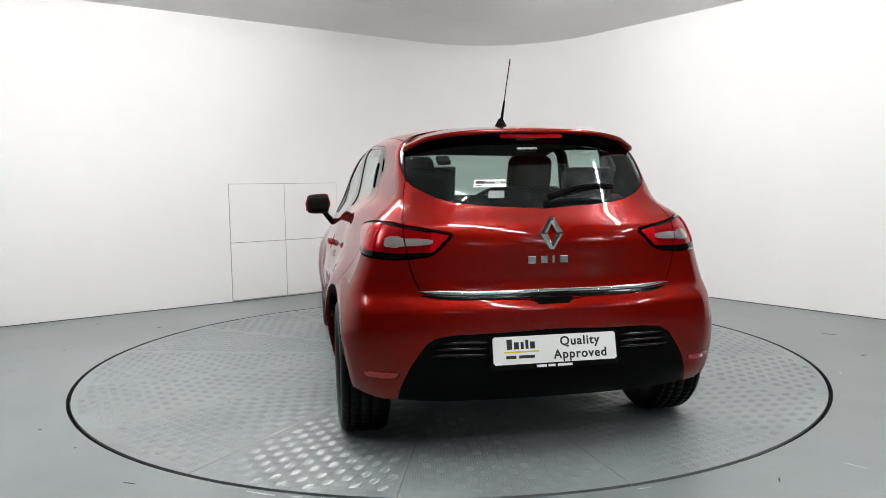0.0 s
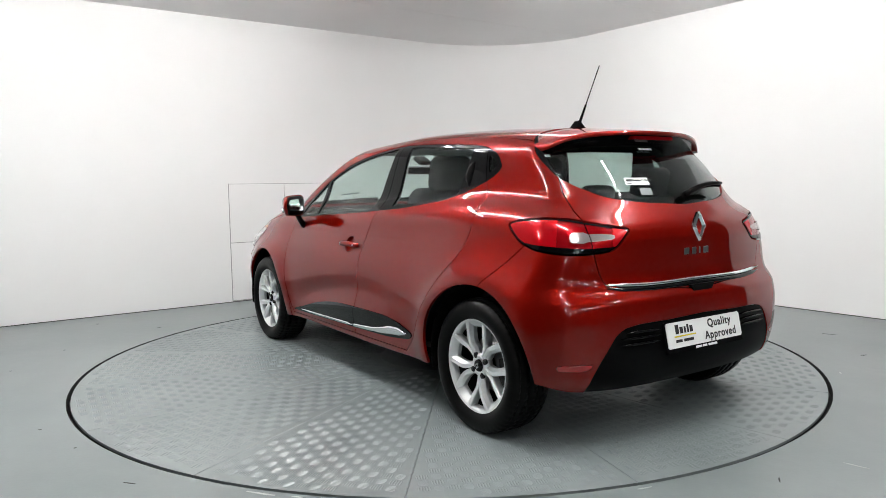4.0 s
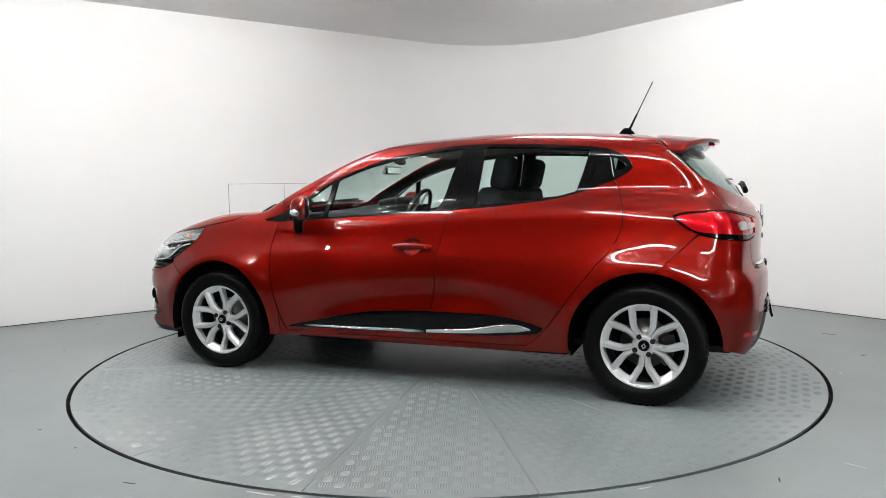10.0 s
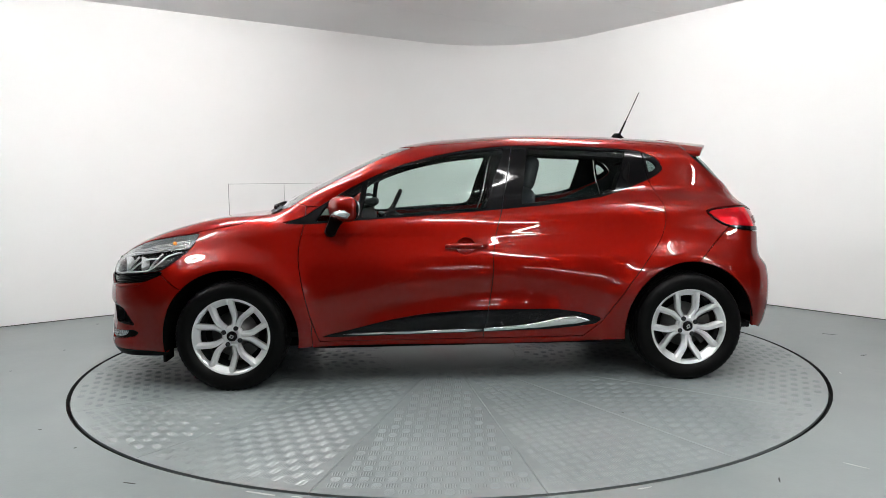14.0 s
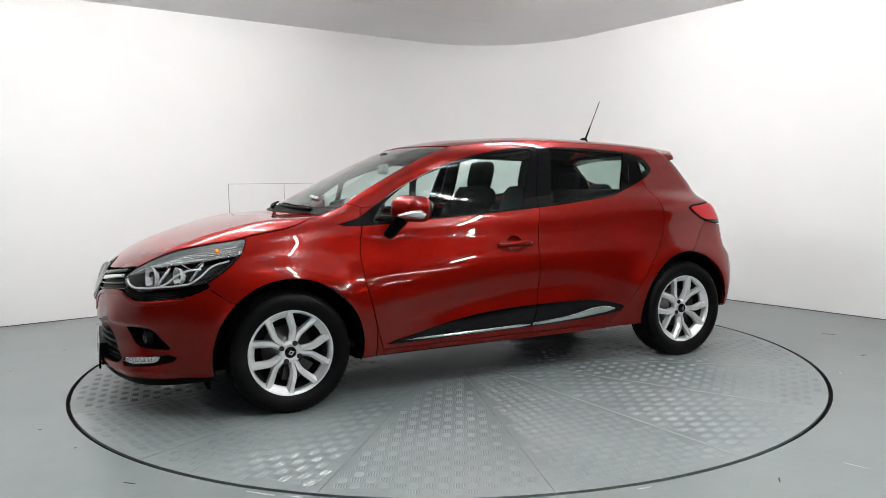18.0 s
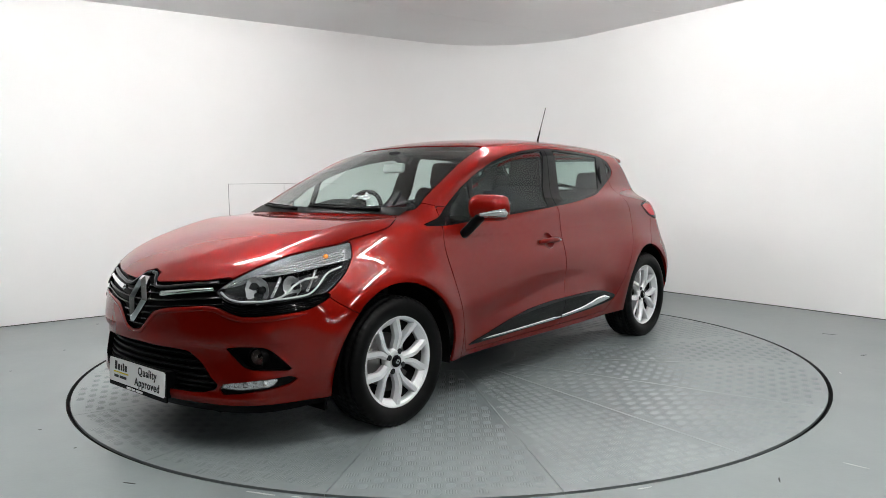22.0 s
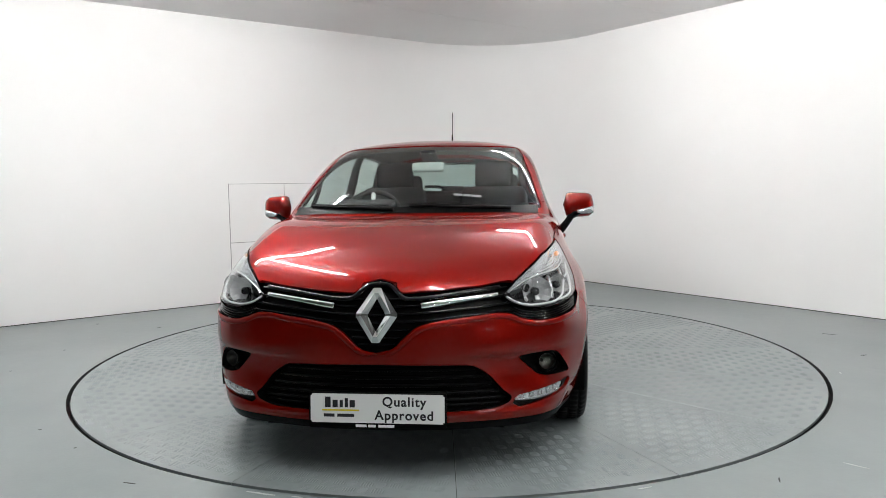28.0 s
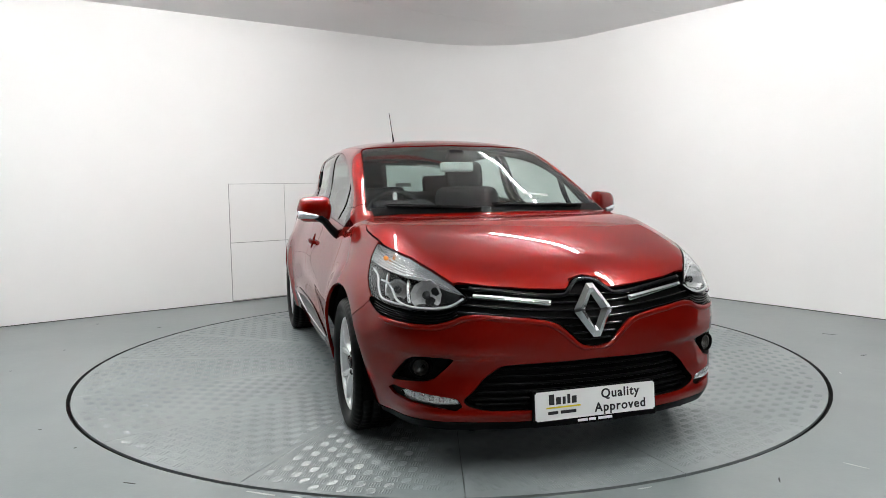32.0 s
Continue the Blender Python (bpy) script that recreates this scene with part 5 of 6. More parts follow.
def plate(m, own):
    """m: the plate's middle, x to the reader's right, y up, z out."""
    bm = bmesh.new()
    box(bm, -0.268, 0.268, -0.078, 0.060, -0.016, -0.004)
    bmesh.ops.bevel(bm, geom=bm.edges[:], offset=0.003, segments=2, affect="EDGES")
    bm.transform(m)
    holder = part("plate_holder", bm, M_BLACK, own, "black plastic plate holder")
    bm = bmesh.new()
    box(bm, -0.26, 0.26, -0.0555, 0.0555, -0.006, 0.0)
    bmesh.ops.bevel(bm, geom=[e for e in bm.edges if abs(e.verts[0].co.z - e.verts[1].co.z) > 0.004], offset=0.006, segments=3, affect="EDGES")
    bm.transform(m)
    part("plate", bm, M_WHITE, holder, "white plate with black words and a yellow line")
    flat_part("word", text_mesh("Quality", 0.050), M_INK, holder, m @ pose(0.105, 0.026, 0.0006))
    flat_part("word", text_mesh("Approved", 0.050), M_INK, holder, m @ pose(0.105, -0.026, 0.0006))
    # unlettered trade mark: plain bars in its colours
    for x, w, h in ((-0.192, 0.022, 0.040), (-0.163, 0.020, 0.028), (-0.139, 0.012, 0.028), (-0.119, 0.012, 0.036), (-0.096, 0.020, 0.028)):
        bar_on("mark_bar", m, x, 0.018 + (h - 0.028) / 2, w, h, M_INK, holder)
    bar_on("mark_line", m, -0.142, -0.007, 0.145, 0.006, M_YELLOW, holder, "yellow line")
    for x, w in ((-0.187, 0.042), (-0.122, 0.066)):
        bar_on("mark_bar", m, x, -0.027, w, 0.012, M_INK, holder)
    for x, w in ((-0.062, 0.042), (-0.020, 0.030), (0.036, 0.062)):
        bar_on("mark_bar", m, x, -0.0665, w, 0.010, M_WHITE, holder)


def basis(x, y, z, o):
    m = Matrix((x, y, z)).transposed().to_4x4()
    m.translation = o
    return m


plate(basis((0, 1, 0), Vector((-0.07, 0, 1)).normalized(), Vector((1, 0, 0.07)).normalized(), (0.872, 0, 0.283)), bumper_f)
plate(basis((0, -1, 0), Vector((0.22, 0, 1)).normalized(), Vector((-1, 0, 0.22)).normalized(), (-3.207, 0, 0.468)), bumper_r)
bm = bmesh.new()
box(bm, 0.76, 0.857, -0.262, 0.262, 0.225, 0.338)
part("plate_mount", bm, M_BLACK, bumper_f)
bm = bmesh.new()
box(bm, -3.178, -3.10, -0.30, 0.30, 0.41, 0.525)
part("plate_mount", bm, M_BLACK, bumper_r)

# louvres in the lower rear bumper
for z in (0.505, 0.48, 0.455):
    u = np.linspace(0.31, 0.52, 20)
    ok = outline_sd(O_DIFF, u, z + 0 * u) < -0.015
    p = on_rear(u[ok], z)
    both_sides("louvre", ribbon(p, 0.012, 0.010, taper=0.2), M_GLOSS, [bumper_r] * 2, "gloss black louvre")
bm = bmesh.new()
bmesh.ops.create_cone(bm, cap_ends=True, segments=20, radius1=0.03, radius2=0.03, depth=0.25, matrix=Matrix.Translation((-2.92, 0.42, 0.275)) @ Matrix.Rotation(math.pi / 2, 4, "Y"))
part("exhaust", bm, M_DARKMETAL, car, "dark steel exhaust pipe")

# ---- spoiler over the rear glass ----
bm = bmesh.new()
ys = np.linspace(-0.54, 0.54, 41)
top_rows, low_rows = [], []
for y in ys:
    xt = -2.930 + 0.62 * y * y
    x0 = -2.60 - 0.02 * abs(y)
    xs = x0 + (xt - x0) * np.linspace(0, 1, 9)
    lift = 0.004
    zt = roof(xs) - 0.035 * (y / 0.55) ** 2 - 0.045 * (y / 0.55) ** 4 - 0.02 * np.clip(np.abs(y) / 0.57 - 0.8, 0, 1) * 5
    th = np.linspace(0.05, 0.018, 9)
    top_rows.append([bm.verts.new((x, y, z + lift)) for x, z in zip(xs, zt)])
    low_rows.append([bm.verts.new((x, y, z + lift - t)) for x, z, t in zip(xs, zt, th)])
for rows, rev in ((top_rows, False), (low_rows, True)):
    for a, b in zip(rows, rows[1:]):
        for j in range(8):
            f = (a[j], a[j + 1], b[j + 1], b[j])
            bm.faces.new(f[::-1] if rev else f)
for a, b, c, d in zip(top_rows, top_rows[1:], low_rows, low_rows[1:]):
    bm.faces.new((a[8], c[8], d[8], b[8]))
    bm.faces.new((a[0], b[0], d[0], c[0]))
for a, c in ((top_rows[0], low_rows[0]), (top_rows[-1], low_rows[-1])):
    for j in range(8):
        bm.faces.new((a[j], c[j], c[j + 1], a[j + 1]))
bmesh.ops.recalc_face_normals(bm, faces=bm.faces)
spoiler = part("spoiler", bm, M_RED, gate, "", True)
bm = bmesh.new()
rows = []
for y in np.linspace(-0.54, 0.54, 25):
    xt = -2.905 + 0.60 * y * y
    zt = float(roof(xt)) - 0.035 * (y / 0.55) ** 2 - 0.045 * (y / 0.55) ** 4
    rows.append([bm.verts.new((xt, y, zt - 0.012)), bm.verts.new((xt + 0.05, y, zt - 0.062)), bm.verts.new((xt + 0.2, y, zt - 0.05))])
for a, b in zip(rows, rows[1:]):
    for j in range(2):
        bm.faces.new((a[j], b[j], b[j + 1], a[j + 1]))
part("spoiler_underside", bm, M_GLOSS, gate, "gloss black spoiler underside", True)
bm = bmesh.new()
box(bm, -2.905, -2.86, -0.14, 0.14, 1.330, 1.346)
bmesh.ops.bevel(bm, geom=bm.edges[:], offset=0.004, segments=2, affect="EDGES")
part("brake_light", bm, M_TAILRED, gate, "red high-level brake light")

# rear wiper
p0, p1 = Vector((-3.055, -0.015, 1.072)), Vector((-3.035, -0.315, 1.122))
wp = np.array([p0.lerp(p1, k / 8) + Vector((0, 0, 0.018 * math.sin(math.pi * k / 8))) for k in range(9)])
wiper = part("rear_wiper", rod(wp + (-0.018, 0, 0), np.linspace(0.016, 0.007, 9)), M_BLACK, gate, "black rear wiper arm", True)
part("wiper_blade", rod(wp[2:] + (-0.008, 0, -0.012), 0.006), M_RUBBER, wiper, "", True)
def glass_foot(y, z):
    """The point of the windscreen at a height near its foot."""
    p = on_top(np.linspace(-0.10, -0.75, 131), np.full(131, y))
    return p[int(np.argmax(p[:, 2] >= z))]


# front wipers, parked at the foot of the windscreen
for a, b in (((-0.20, 0.50), (-0.275, -0.02)), ((-0.17, -0.10), (-0.30, -0.56))):
    xs, ys = np.linspace(a[0], b[0], 12), np.linspace(a[1], b[1], 12)
    w = np.array([glass_foot(y, z) for y, z in zip(ys, np.linspace(0.996, 1.012, 12))]) + (0.004, 0, 0.014)
    wiper = part("front_wiper", rod(w, np.linspace(0.011, 0.006, 12)), M_BLACK, car, "black front wiper", True)
    part("wiper_blade", rod(w[1:] + (-0.018, 0, 0.006), 0.007), M_RUBBER, wiper, "", True)
# black cowl under the wipers
yy = np.linspace(-0.64, 0.64, 41)
cow = []
for f in (0.0, 1.0):
    xx = np.interp(np.abs(yy), [0, 0.15, 0.35, 0.49, 0.66], [-0.122, -0.127, -0.152, -0.187, -0.212])
    if f:
        xx = np.array([glass_foot(q, 1.012)[0] for q in yy])
    cow.append(on_top(xx, yy) + (0, 0, 0.009 if f else 0.003))
bm = bmesh.new()
ra, rb = [[bm.verts.new(q) for q in c] for c in cow]
for i in range(40):
    bm.faces.new((ra[i], ra[i + 1], rb[i + 1], rb[i]))
part("cowl", bm, M_BLACK, car, "black plastic scuttle", True)

# aerial
aerial = np.array([Vector((-2.40, 0, 1.415)).lerp(Vector((-2.548, -0.008, 1.726)), k / 10) for k in range(11)])
bm = bmesh.new()
bmesh.ops.create_cone(bm, cap_ends=True, segments=24, radius1=0.040, radius2=0.012, depth=0.045, matrix=Matrix.Translation((-2.40, 0, 1.436)) @ Matrix.Diagonal((1.5, 0.8, 1, 1)))
ant = part("aerial", bm, M_RUBBER, car, "black whip aerial on the roof", True)
part("aerial_sleeve", rod(aerial[:5], np.linspace(0.009, 0.005, 5)), M_RUBBER, ant, "", True)
part("aerial_mast", rod(aerial[4:], 0.0028), M_BLACK, ant, "", True)

# ---- door handles ----
for s in (1, -1):
    own = doors[0 if s > 0 else 1][0]
    xs = np.linspace(-1.205, -1.436, 18)
    p = on_side(xs, 0.787 + 0.004 * np.sin(np.linspace(0, math.pi, 18))) + (0, 0.026, 0)
    p[:, 1] -= 0.020 * np.abs(np.linspace(-1, 1, 18)) ** 4
    r = 0.0135 - 0.004 * np.abs(np.linspace(-1, 1, 18)) ** 3
    bm = rod(p * (1, s, 1), r, 10)
    for v in bm.verts:
        v.co.z = 0.787 + (v.co.z - 0.787) * 1.25
    h = part("door_handle", bm, M_RED, own, "red door handle", True)
    bm = bmesh.new()
    q = p[15] * (1, s, 1) + (0, 0.011 * s, 0)
    disc_y(bm, 0.005, q[1] - 0.004, q[1] + 0.004, 16, q[0], q[2])
    part("lock", bm, M_CHROME, h, "chrome door lock")
    # grip hollow behind the handle: a dish let into the door
    bm = bmesh.new()
    c = on_side(-1.318, 0.788)[0] * (1, s, 1)
    rows = []
    for k, (rr, dy) in enumerate(((1.0, -0.0005), (0.97, -0.004), (0.90, -0.011), (0.75, -0.018), (0.45, -0.022), (0.0001, -0.023))):
        ring = []
        for j in range(32):
            a = 2 * math.pi * j / 32
            x, z = -1.318 + 0.054 * rr * math.cos(a), 0.788 + 0.048 * rr * math.sin(a)
            y = on_side(x, z)[0][1]
            ring.append(bm.verts.new((x, s * (y + dy), z)))
        rows.append(ring)
    for a, b in zip(rows, rows[1:]):
        for j in range(32):
            f = (a[j], a[(j + 1) % 32], b[(j + 1) % 32], b[j])
            bm.faces.new(f)
    bmesh.ops.recalc_face_normals(bm, faces=bm.faces)
    part("grip_hollow", bm, M_RED, h, "red grip hollow", True)
    # hidden rear door handle in the black pillar trim
    own = doors[0 if s > 0 else 1][1]
    q = path([(-2.285, 1.125), (-2.275, 1.18), (-2.30, 1.245)], 12)
    p = on_side(q[:, 0], q[:, 1]) * (1, s, 1)
    if s > 0:
        part("door_handle", ribbon(p, 0.045, 0.004, taper=0.3), M_BLACK, own, "black hidden rear door handle", True)
    else:
        bm = ribbon(p * (1, -1, 1), 0.045, 0.004, taper=0.3)
        for v in bm.verts:
            v.co.y = -v.co.y
        bmesh.ops.reverse_faces(bm, faces=bm.faces)
        part("door_handle", bm, M_BLACK, own, "black hidden rear door handle", True)

# chrome line in the side mouldings
q = path([(-0.62, 0.310), (-0.99, 0.3125), (-1.40, 0.3185)], 40)
p = on_side(q[:, 0], q[:, 1])
n = body_grad(p)
both_sides("chrome_line", ribbon(p + n * 0.006, np.linspace(0.010, 0.018, 40), 0.004, taper=0.1), M_CHROME, [doors[0][0], doors[1][0]], "satin chrome line")
q = path([(-1.412, 0.319), (-1.60, 0.328), (-1.75, 0.342), (-1.86, 0.358), (-1.96, 0.362), (-2.01, 0.360)], 40)
p = on_side(q[:, 0], q[:, 1])
n = body_grad(p)
w = np.interp(np.linspace(0, 1, 40), [0, 0.4, 0.72, 0.88, 1], [0.018, 0.024, 0.046, 0.042, 0.008])
both_sides("chrome_line", ribbon(p + n * 0.006, w, 0.004), M_CHROME, [doors[0][1], doors[1][1]], "satin chrome line")

# ---- door mirrors ----
def mirror_head(s, own):
    bm = bmesh.new()
    ys = np.linspace(0, 1, 12)
    rows = []
    for t in ys:
        y = 0.790 + 0.178 * t
        k = math.sqrt(max(1 - abs(2 * t - 1) ** 6.0, 0.0)) * 0.92 + 0.08
        cx, cz = -0.618 - 0.085 * t, 1.011 - 0.004 * t
        ring = []
        for j in range(20):
            a = 2 * math.pi * j / 20
            c, q = math.cos(a), math.sin(a)
            x = math.copysign(abs(c) ** 0.8, c) * (0.080 if c > 0 else 0.034) * k
            z = math.copysign(abs(q) ** 0.75, q) * 0.074 * k * (1 - 0.10 * t)
            ring.append(bm.verts.new((cx + x, s * y, cz + z)))
        rows.append(ring)
    for a, b in zip(rows, rows[1:]):
        for j in range(20):
            bm.faces.new((a[j], a[(j + 1) % 20], b[(j + 1) % 20], b[j]))
    bm.faces.new(rows[0])
    bm.faces.new(rows[-1])
    bmesh.ops.recalc_face_normals(bm, faces=bm.faces)
    head = part("door_mirror", bm, M_RED, own, "red door mirror with white indicator and black foot", True)
    # glass behind
    bm = bmesh.new()
    vs = [bm.verts.new((-0.6655 - 0.085 * t, s * (0.790 + 0.178 * t), 1.01 + z)) for t, z in ((0.16, -0.036), (0.82, -0.034), (0.88, 0.020), (0.80, 0.038), (0.18, 0.042), (0.12, 0.024))]
    bm.faces.new(vs)
    ext = bmesh.ops.extrude_face_region(bm, geom=bm.faces[:])
    for v in [g for g in ext["geom"] if isinstance(g, bmesh.types.BMVert)]:
        v.co.x += 0.02
    bmesh.ops.recalc_face_normals(bm, faces=bm.faces)
    part("mirror_glass", bm, M_MIRROR, head, "mirror glass")
    bm = bmesh.new()
    rows = []
    for t in ys:
        y = 0.790 + 0.178 * (0.03 + 0.94 * t)
        k = math.sqrt(max(1 - abs(2 * t - 1) ** 6.0, 0.0)) * 0.92 + 0.08
        ring = []
        for j in range(20):
            c, q = math.cos(2 * math.pi * j / 20), math.sin(2 * math.pi * j / 20)
            x = math.copysign(abs(c) ** 0.8, c) * (0.004 if c > 0 else 0.046) * k
            z = math.copysign(abs(q) ** 0.75, q) * 0.070 * k * (1 - 0.10 * t)
            ring.append(bm.verts.new((-0.618 - 0.085 * t + x, s * y, 1.011 - 0.004 * t + z)))
        rows.append(ring)
    for a, b in zip(rows, rows[1:]):
        for j in range(20):
            bm.faces.new((a[j], a[(j + 1) % 20], b[(j + 1) % 20], b[j]))
    bm.faces.new(rows[0])
    bm.faces.new(rows[-1])
    bmesh.ops.recalc_face_normals(bm, faces=bm.faces)
    part("mirror_frame", bm, M_BLACK, head, "black mirror rim", True)
    # black lower shell and foot
    bm = bmesh.new()
    rows = []
    for y, cx, cz, rx, rz in ((0.770, -0.560, 0.872, 0.034, 0.030), (0.795, -0.570, 0.895, 0.032, 0.032), (0.820, -0.590, 0.93, 0.034, 0.034), (0.845, -0.61, 0.962, 0.045, 0.030), (0.89, -0.64, 0.972, 0.055, 0.016), (0.95, -0.68, 0.978, 0.045, 0.010)):
        rows.append([bm.verts.new((cx + rx * math.cos(2 * math.pi * j / 14), s * y, cz + rz * math.sin(2 * math.pi * j / 14))) for j in range(14)])
    for a, b in zip(rows, rows[1:]):
        for j in range(14):
            bm.faces.new((a[j], a[(j + 1) % 14], b[(j + 1) % 14], b[j]))
    bm.faces.new(rows[0])
    bm.faces.new(rows[-1])
    bmesh.ops.recalc_face_normals(bm, faces=bm.faces)
    part("mirror_foot", bm, M_BLACK, head, "black plastic foot", True)
    # indicator
    bm = bmesh.new()
    rows = []
    for k, t in enumerate(np.linspace(0.42, 0.985, 12)):
        y = 0.790 + 0.178 * t
        kk = math.sqrt(max(1 - abs(2 * t - 1) ** 6.0, 0.0)) * 0.92 + 0.08
        xf = -0.618 - 0.085 * t + 0.075 * kk + 0.006
        h0 = 0.012 + 0.010 * k / 11
        zc = 0.970 + 0.012 * k / 11
        rows.append([bm.verts.new((xf, s * y, zc + h0)), bm.verts.new((xf + 0.004, s * (y + 0.001), zc)), bm.verts.new((xf - 0.012, s * y, zc - h0)), bm.verts.new((xf - 0.03, s * y, zc))])
    for a, b in zip(rows, rows[1:]):
        for j in range(4):
            bm.faces.new((a[j], a[(j + 1) % 4], b[(j + 1) % 4], b[j]))
    bm.faces.new(rows[0])
    bm.faces.new(rows[-1])
    bmesh.ops.recalc_face_normals(bm, faces=bm.faces)
    part("mirror_indicator", bm, M_LAMPSILVER, head, "white mirror indicator", True)


mirror_head(1, doors[0][0])
mirror_head(-1, doors[1][0])

# sills and underside
bm = bmesh.new()
box(bm, -2.15, -0.42, -0.58, 0.58, 0.175, 0.26)
part("underbody", bm, M_RUBBER, car, "black underbody")
bm = bmesh.new()
box(bm, -0.43, 0.74, -0.48, 0.48, 0.175, 0.27)
part("underbody", bm, M_RUBBER, car, "black underbody")
bm = bmesh.new()
box(bm, -3.05, -2.16, -0.48, 0.48, 0.24, 0.30)
part("underbody", bm, M_RUBBER, car, "black underbody")
for s in (1, -1):
    bm = bmesh.new()
    box(bm, 0.385, 0.400, s * 0.62, s * 0.76, 0.155, 0.24)
    bmesh.ops.recalc_face_normals(bm, faces=bm.faces)
    part("air_deflector", bm, M_RUBBER, car, "black rubber flap ahead of the wheel")
# ---- cabin ----
def cushion(name, dims, m, mat, parent, label="", bevel=0.04):
    """A padded block with rounded edges and slightly domed faces."""
    bm = bmesh.new()
    bmesh.ops.create_cube(bm, size=2)
    bmesh.ops.subdivide_edges(bm, edges=bm.edges[:], cuts=7, use_grid_fill=True)
    h = [d / 2 for d in dims]
    r = min(bevel, min(h) * 0.98)
    for v in bm.verts:
        p = Vector([math.copysign(abs(c) ** 0.8, c) * k for c, k in zip(v.co, h)])
        core = Vector([max(-(k - r), min(k - r, c)) for c, k in zip(p, h)])
        d = p - core
        v.co = core + d.normalized() * r if d.length > 1e-9 else p
    bm.transform(m)
    return part(name, bm, mat, parent, label, True)


def seat(y):
    base = cushion("front_seat", (0.50, 0.50, 0.16), pose(-1.28, y, 0.50, 0, 6, 0), M_CLOTH, car, "dark cloth front seat with headrest")
    cushion("backrest", (0.15, 0.48, 0.64), pose(-1.60, y, 0.81, 0, -20, 0), M_CLOTH, base, "", 0.07)
    cushion("side_bolster", (0.12, 0.08, 0.45), pose(-1.53, y - 0.22, 0.78, 0, -20, 0), M_CLOTH, base)
    cushion("side_bolster", (0.12, 0.08, 0.45), pose(-1.53, y + 0.22, 0.78, 0, -20, 0), M_CLOTH, base)
    cushion("headrest", (0.10, 0.27, 0.21), pose(-1.735, y, 1.195, 0, -14, 0), M_CLOTH, base, "dark cloth headrest", 0.05)
    for d in (-0.05, 0.05):
        part("headrest_post", rod(np.array([(-1.70, y + d, 1.04), (-1.715, y + d, 1.09), (-1.73, y + d, 1.14)]), 0.006), M_CHROME, base)


seat(0.36)
seat(-0.36)
rb = cushion("rear_bench", (0.48, 1.24, 0.16), pose(-2.10, 0, 0.52, 0, 6, 0), M_CLOTH, car, "dark cloth rear bench with headrests")
cushion("rear_backrest", (0.13, 1.20, 0.58), pose(-2.42, 0, 0.80, 0, -22, 0), M_CLOTH, rb)
for y in (-0.40, 0.40):
    cushion("headrest", (0.08, 0.26, 0.17), pose(-2.55, y, 1.125, 0, -16, 0), M_CLOTH, rb, "dark cloth headrest", 0.04)
cushion("headrest", (0.08, 0.22, 0.10), pose(-2.545, 0, 1.07, 0, -16, 0), M_CLOTH, rb, "dark cloth headrest", 0.04)

# dashboard, with the wheel on the car's right
bm = bmesh.new()
rows = []
for y in np.linspace(-0.68, 0.68, 25):
    hump = 0.055 * math.exp(-((y + 0.36) / 0.17) ** 2)
    mid = 0.03 * math.exp(-(y / 0.14) ** 2)
    rows.append([bm.verts.new(q) for q in ((-0.30, y, 0.955), (-0.50, y, 0.968 + hump * 0.3), (-0.66, y, 0.965 + hump), (-0.74 - mid, y, 0.94 + hump * 0.8), (-0.78 - mid, y, 0.88), (-0.74 - mid, y, 0.72), (-0.62, y, 0.60), (-0.40, y, 0.50))])
for a, b in zip(rows, rows[1:]):
    for j in range(7):
        bm.faces.new((a[j], a[j + 1], b[j + 1], b[j]))
bmesh.ops.recalc_face_normals(bm, faces=bm.faces)
dash = part("dashboard", bm, M_CABIN, car, "dark grey plastic dashboard", True)
m = pose(-0.86, -0.36, 0.925, 0, 65, 0)
ring = np.array([m @ Vector((0.185 * math.cos(a), 0.185 * math.sin(a), 0)) for a in np.linspace(0, 2 * math.pi, 40)])
sw = part("steering_wheel", rod(ring, 0.015, 10), M_CABIN, car, "black steering wheel on the car's right", True)
bm = bmesh.new()
bmesh.ops.create_uvsphere(bm, u_segments=20, v_segments=10, radius=1, matrix=m @ Matrix.Diagonal((0.075, 0.085, 0.03, 1)))
part("airbag_cover", bm, M_CABIN, sw, "", True)
for a in (0, math.pi, math.pi * 1.5 + math.pi):
    p = np.array([m @ Vector((k * math.cos(a + math.pi / 2), k * math.sin(a + math.pi / 2), 0)) for k in (0.05, 0.11, 0.18)])
    part("wheel_spoke", rod(p, 0.014), M_SILVER, sw, "", True)
part("steering_column", rod(np.array([m @ Vector((0, 0, -0.02)), m @ Vector((0, 0, -0.18))]), 0.04), M_CABIN, sw)
cushion("instrument_hood", (0.16, 0.34, 0.06), pose(-0.70, -0.36, 1.01, 0, 10, 0), M_CABIN, dash, "", 0.025)
cushion("centre_screen", (0.05, 0.22, 0.20), pose(-0.80, 0.0, 0.86, 0, -12, 0), M_GLOSS, dash, "gloss black centre screen", 0.015)
cushion("console", (0.75, 0.20, 0.16), pose(-1.15, 0, 0.46), M_CABIN, car, "dark plastic centre console")
# interior mirror and its foot
rv = cushion("interior_mirror", (0.03, 0.20, 0.060), pose(-0.825, 0.0, 1.236, 0, -8, -8), M_PALEGREY, car, "interior mirror on the windscreen", 0.02)
cushion("mirror_face", (0.004, 0.185, 0.048), pose(-0.841, -0.003, 1.234, 0, -8, -8), M_MIRROR, rv, "mirror glass", 0.001)
cushion("mirror_stem", (0.11, 0.10, 0.04), pose(-0.87, 0, float(on_top(-0.87, 0.0)[0][2]) - 0.045, 0, -26, 0), M_CABIN, rv, "", 0.02)
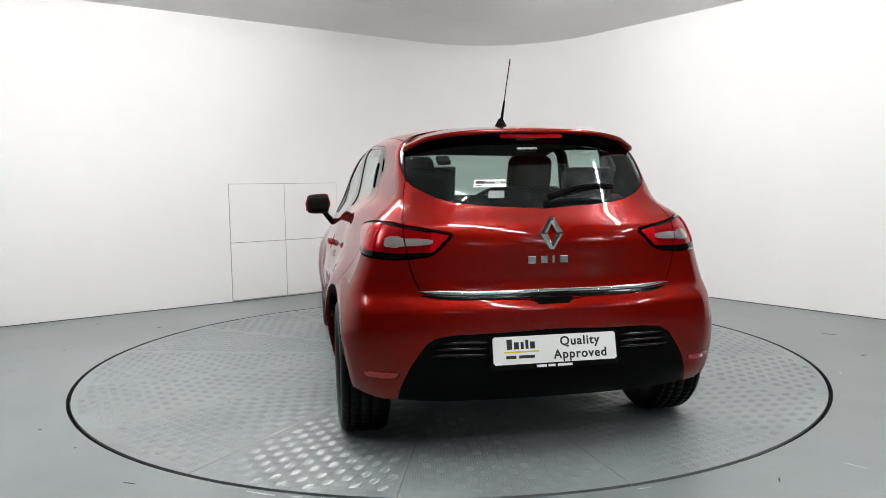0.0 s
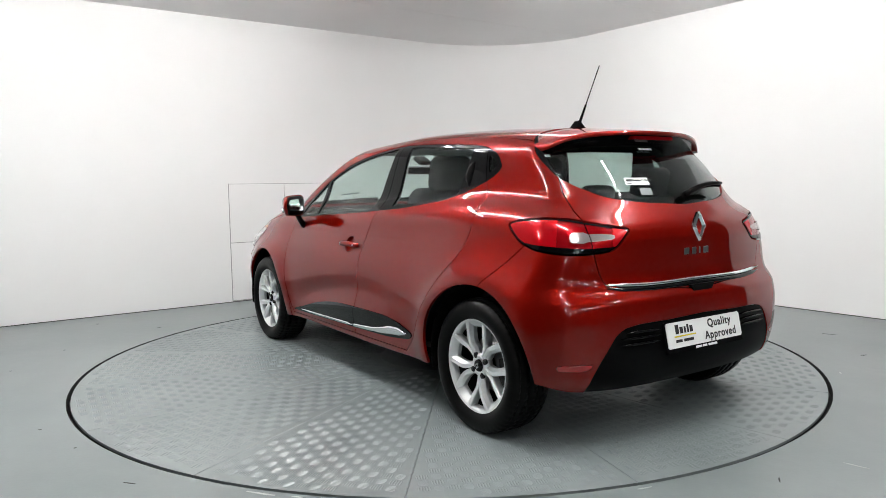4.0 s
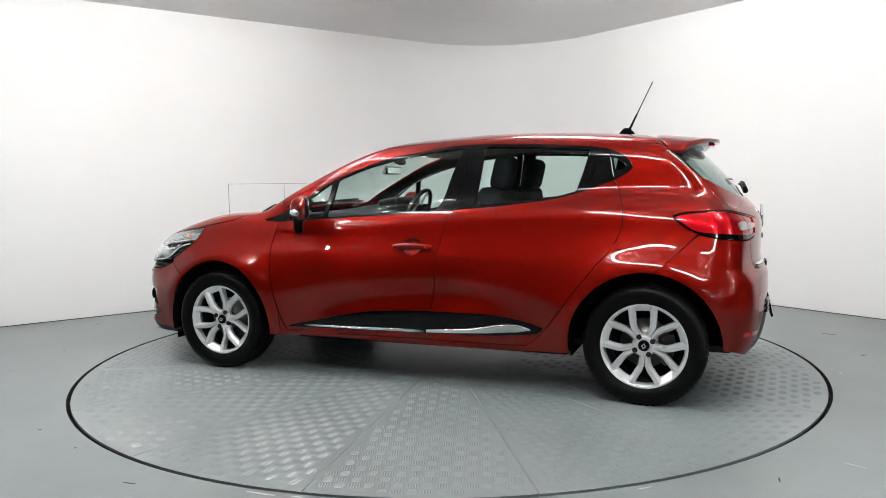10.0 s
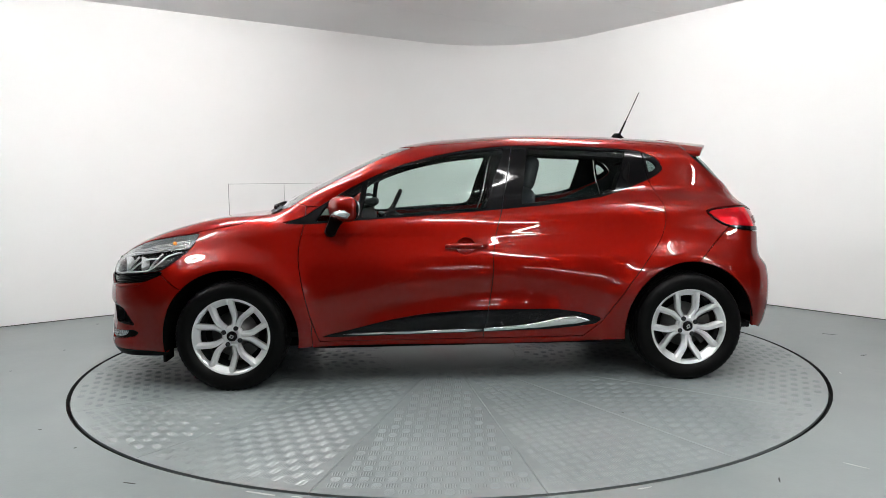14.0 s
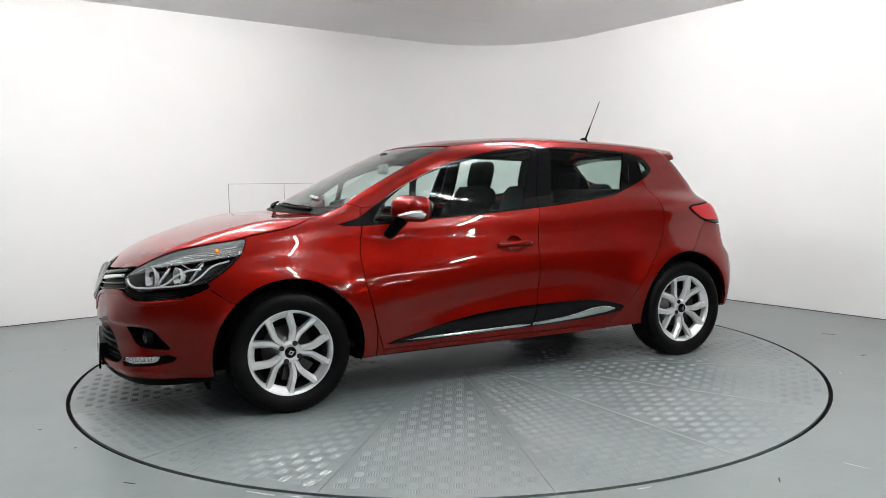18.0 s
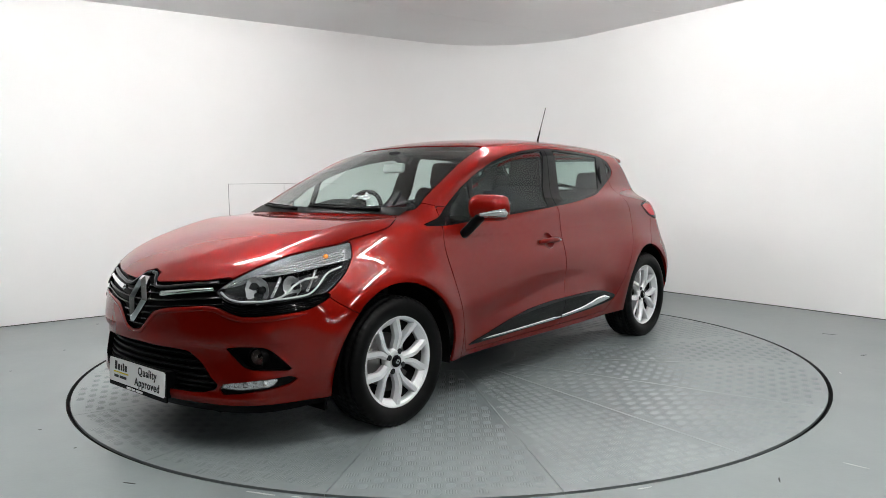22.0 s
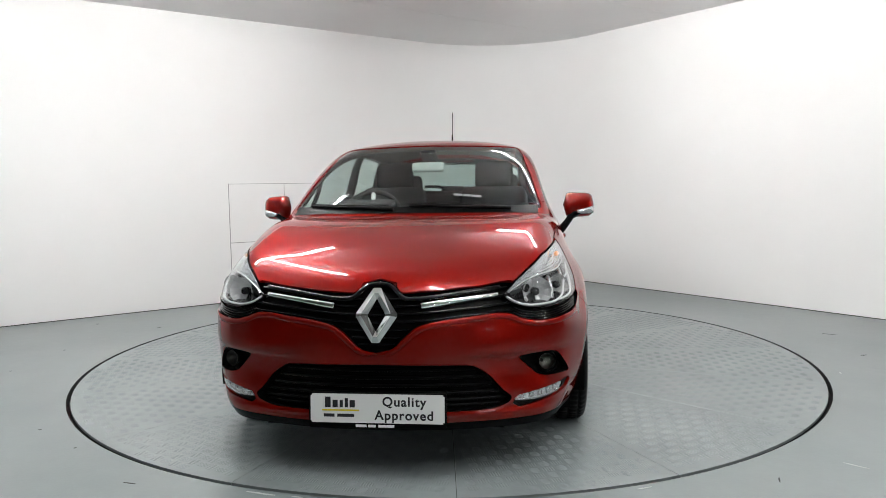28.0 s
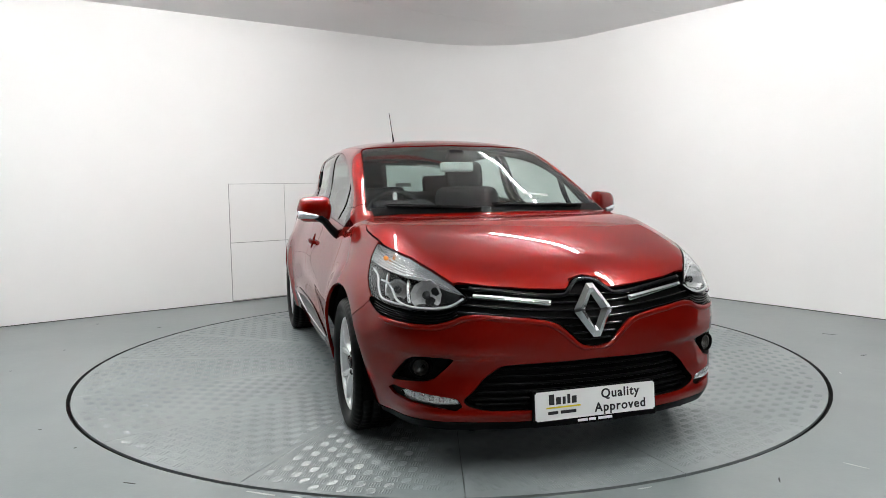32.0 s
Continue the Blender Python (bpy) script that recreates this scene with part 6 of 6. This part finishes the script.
# floor, door cards, headliner, boot cover
bm = bmesh.new()
box(bm, -3.0, 0.1, -0.70, 0.70, 0.27, 0.30)
part("cabin_floor", bm, M_CABIN, car)
bm = bmesh.new()
box(bm, -2.98, -2.50, -0.56, 0.56, 0.975, 0.995)
part("parcel_shelf", bm, M_CABIN, car, "dark parcel shelf")
bm = bmesh.new()
box(bm, -0.12, -0.09, -0.64, 0.64, 0.28, 0.93)
part("bulkhead", bm, M_CABIN, car)
liner, _ = split(roof_skin, -roof_skin[0][:, 0] - 2.75)
npart("headliner", shell(liner, 0.003, 0.035, True, True), M_LINER, car, "grey cloth headliner")
for flip in (False, True):
    for mesh, own in ((front_door, doors[flip][0]), (rear_door, doors[flip][1])):
        v, t, n = shell(split(mesh, 0.30 - mesh[0][:, 2])[0], 0.004, 0.06, True)
        npart("door_card", (v, t, n), M_CABIN, own, "dark plastic door card", flip=flip)
    side_in, _ = split(rest, 0.93 - rest[0][:, 2])
    v, t, n = shell(side_in, 0.003, 0.022, True)
    npart("pillar_trim", (v, t, n), M_CABIN, car, "dark pillar trim", flip=flip)
# stickers on the glass
def sticker(pts_u, z0, z1, mat, label, off=0.003):
    p0 = on_rear(np.array(pts_u), z0) + (-off, 0, 0)
    p1 = on_rear(np.array(pts_u), z1) + (-off, 0, 0)
    bm = bmesh.new()
    a, b = [bm.verts.new(q) for q in p0], [bm.verts.new(q) for q in p1]
    for i in range(len(a) - 1):
        bm.faces.new((a[i], b[i], b[i + 1], a[i + 1]))
    return part("sticker", bm, mat, gate, label)


sticker(np.linspace(0.405, 0.215, 6), 1.120, 1.152, M_WHITE, "white window sticker with words")
for a, b, z0, z1 in ((0.395, 0.350, 1.135, 1.147), (0.393, 0.358, 1.125, 1.129)):
    sticker(np.linspace(a, b, 4), z0, z1, M_INK, "black bar", 0.0042)
pos = on_rear(0.272, 1.137)[0]
nr = Vector(body_grad(pos[None])[0])
up = (Vector((0, 0, 1)) - nr * nr.z).normalized()
flat_part("word", text_mesh("Dublin & Cork", 0.016), M_INK, gate, basis(up.cross(nr), up, nr, Vector(pos) + nr * 0.0045))
sticker(np.linspace(0.315, 0.225, 4), 1.075, 1.105, M_GREYINK, "small printed window sticker")
for k, (a, b) in enumerate(((0.135, 0.085), (0.08, 0.045), (0.04, -0.02), (-0.025, -0.045))):
    sticker(np.linspace(a - 0.03, b - 0.03, 3), 1.283, 1.293, M_WHITE, "white printed bar")

# small print along the foot of the windscreen
for y0, y1 in ((0.20, 0.245), (0.252, 0.285), (0.292, 0.345)):
    bm = bmesh.new()
    q0, q1 = on_top(np.array([-0.285, -0.285]), np.array([y0, y1])), on_top(np.array([-0.305, -0.305]), np.array([y0, y1]))
    vs = [bm.verts.new(Vector(q) + Vector((0.003, 0, 0.006))) for q in (q0[0], q0[1], q1[1], q1[0])]
    bm.faces.new(vs)
    part("sticker", bm, M_GREYINK, car, "pale printed bar on the windscreen")
# ---- ceiling lights: bare tubes on slim fittings ----
def tube_light(x, y, rz, length=1.45, group="tubes over the turntable", glow=None, thick=0.013):
    lamp = tagged(new("ceiling_light"), "white fluorescent tube on a slim ceiling fitting", "light", group)
    bm = bmesh.new()
    box(bm, -length / 2, length / 2, -0.03, 0.03, -0.05, 0.0205)
    part("fitting", bm, M_WHITE, lamp)
    bm = bmesh.new()
    bmesh.ops.create_cone(bm, cap_ends=True, segments=12, radius1=thick, radius2=thick, depth=length - 0.06, matrix=Matrix.Translation((0, 0, -0.085)) @ Matrix.Rotation(math.pi / 2, 4, "Y"))
    part("tube", bm, glow or M_TUBE, lamp, "glowing white tube", True)
    for e in (-1, 1):
        bm = bmesh.new()
        box(bm, e * length / 2 - 0.02, e * length / 2 + 0.02, -0.02, 0.02, -0.11, -0.05)
        part("holder", bm, M_WHITE, lamp)
    lamp.matrix_basis = pose(x, y, CEIL, 0, 0, rz)


# tubes run along one wall or the other; more rows fill the hall beyond
LA, LB = 36.0, -54.0
# the last tube is an unseen addition that brightens the wall behind
for x, y, rz in ((0.92, 0.80, LB), (2.00, -1.75, LB), (4.00, -3.60, LB), (-1.35, -0.75, LB), (0.30, -2.75, LB), (1.20, -4.15, LB), (-2.90, -1.90, LA), (-1.65, 0.0, LA)):
    tube_light(x, y, rz)
for i in range(3):
    for j in range(4):
        q = Vector((6.0, -6.0)) + DIR_L * (3.1 * i + 0.8 * (j % 2)) + DIR_R * (2.1 * j)
        tube_light(q.x, q.y, LA, 1.2, "tubes in the hall", M_TUBE_FAR, 0.009)
# ---- what moves ----
def motions():
    # the turntable turns evenly and carries the car
    rows = [(2.0 * i, 101.09 + 5.8236 * 2.0 * i) for i in range(17)]
    walk(turntable, [(t, pose(0, 0, 0, 0, 0, a)) for t, a in rows])
    walk(car, [(t, pose(0, 0, 0, 0, 0, a) @ pose(1.243, -0.059, 0)) for t, a in rows])


motions()
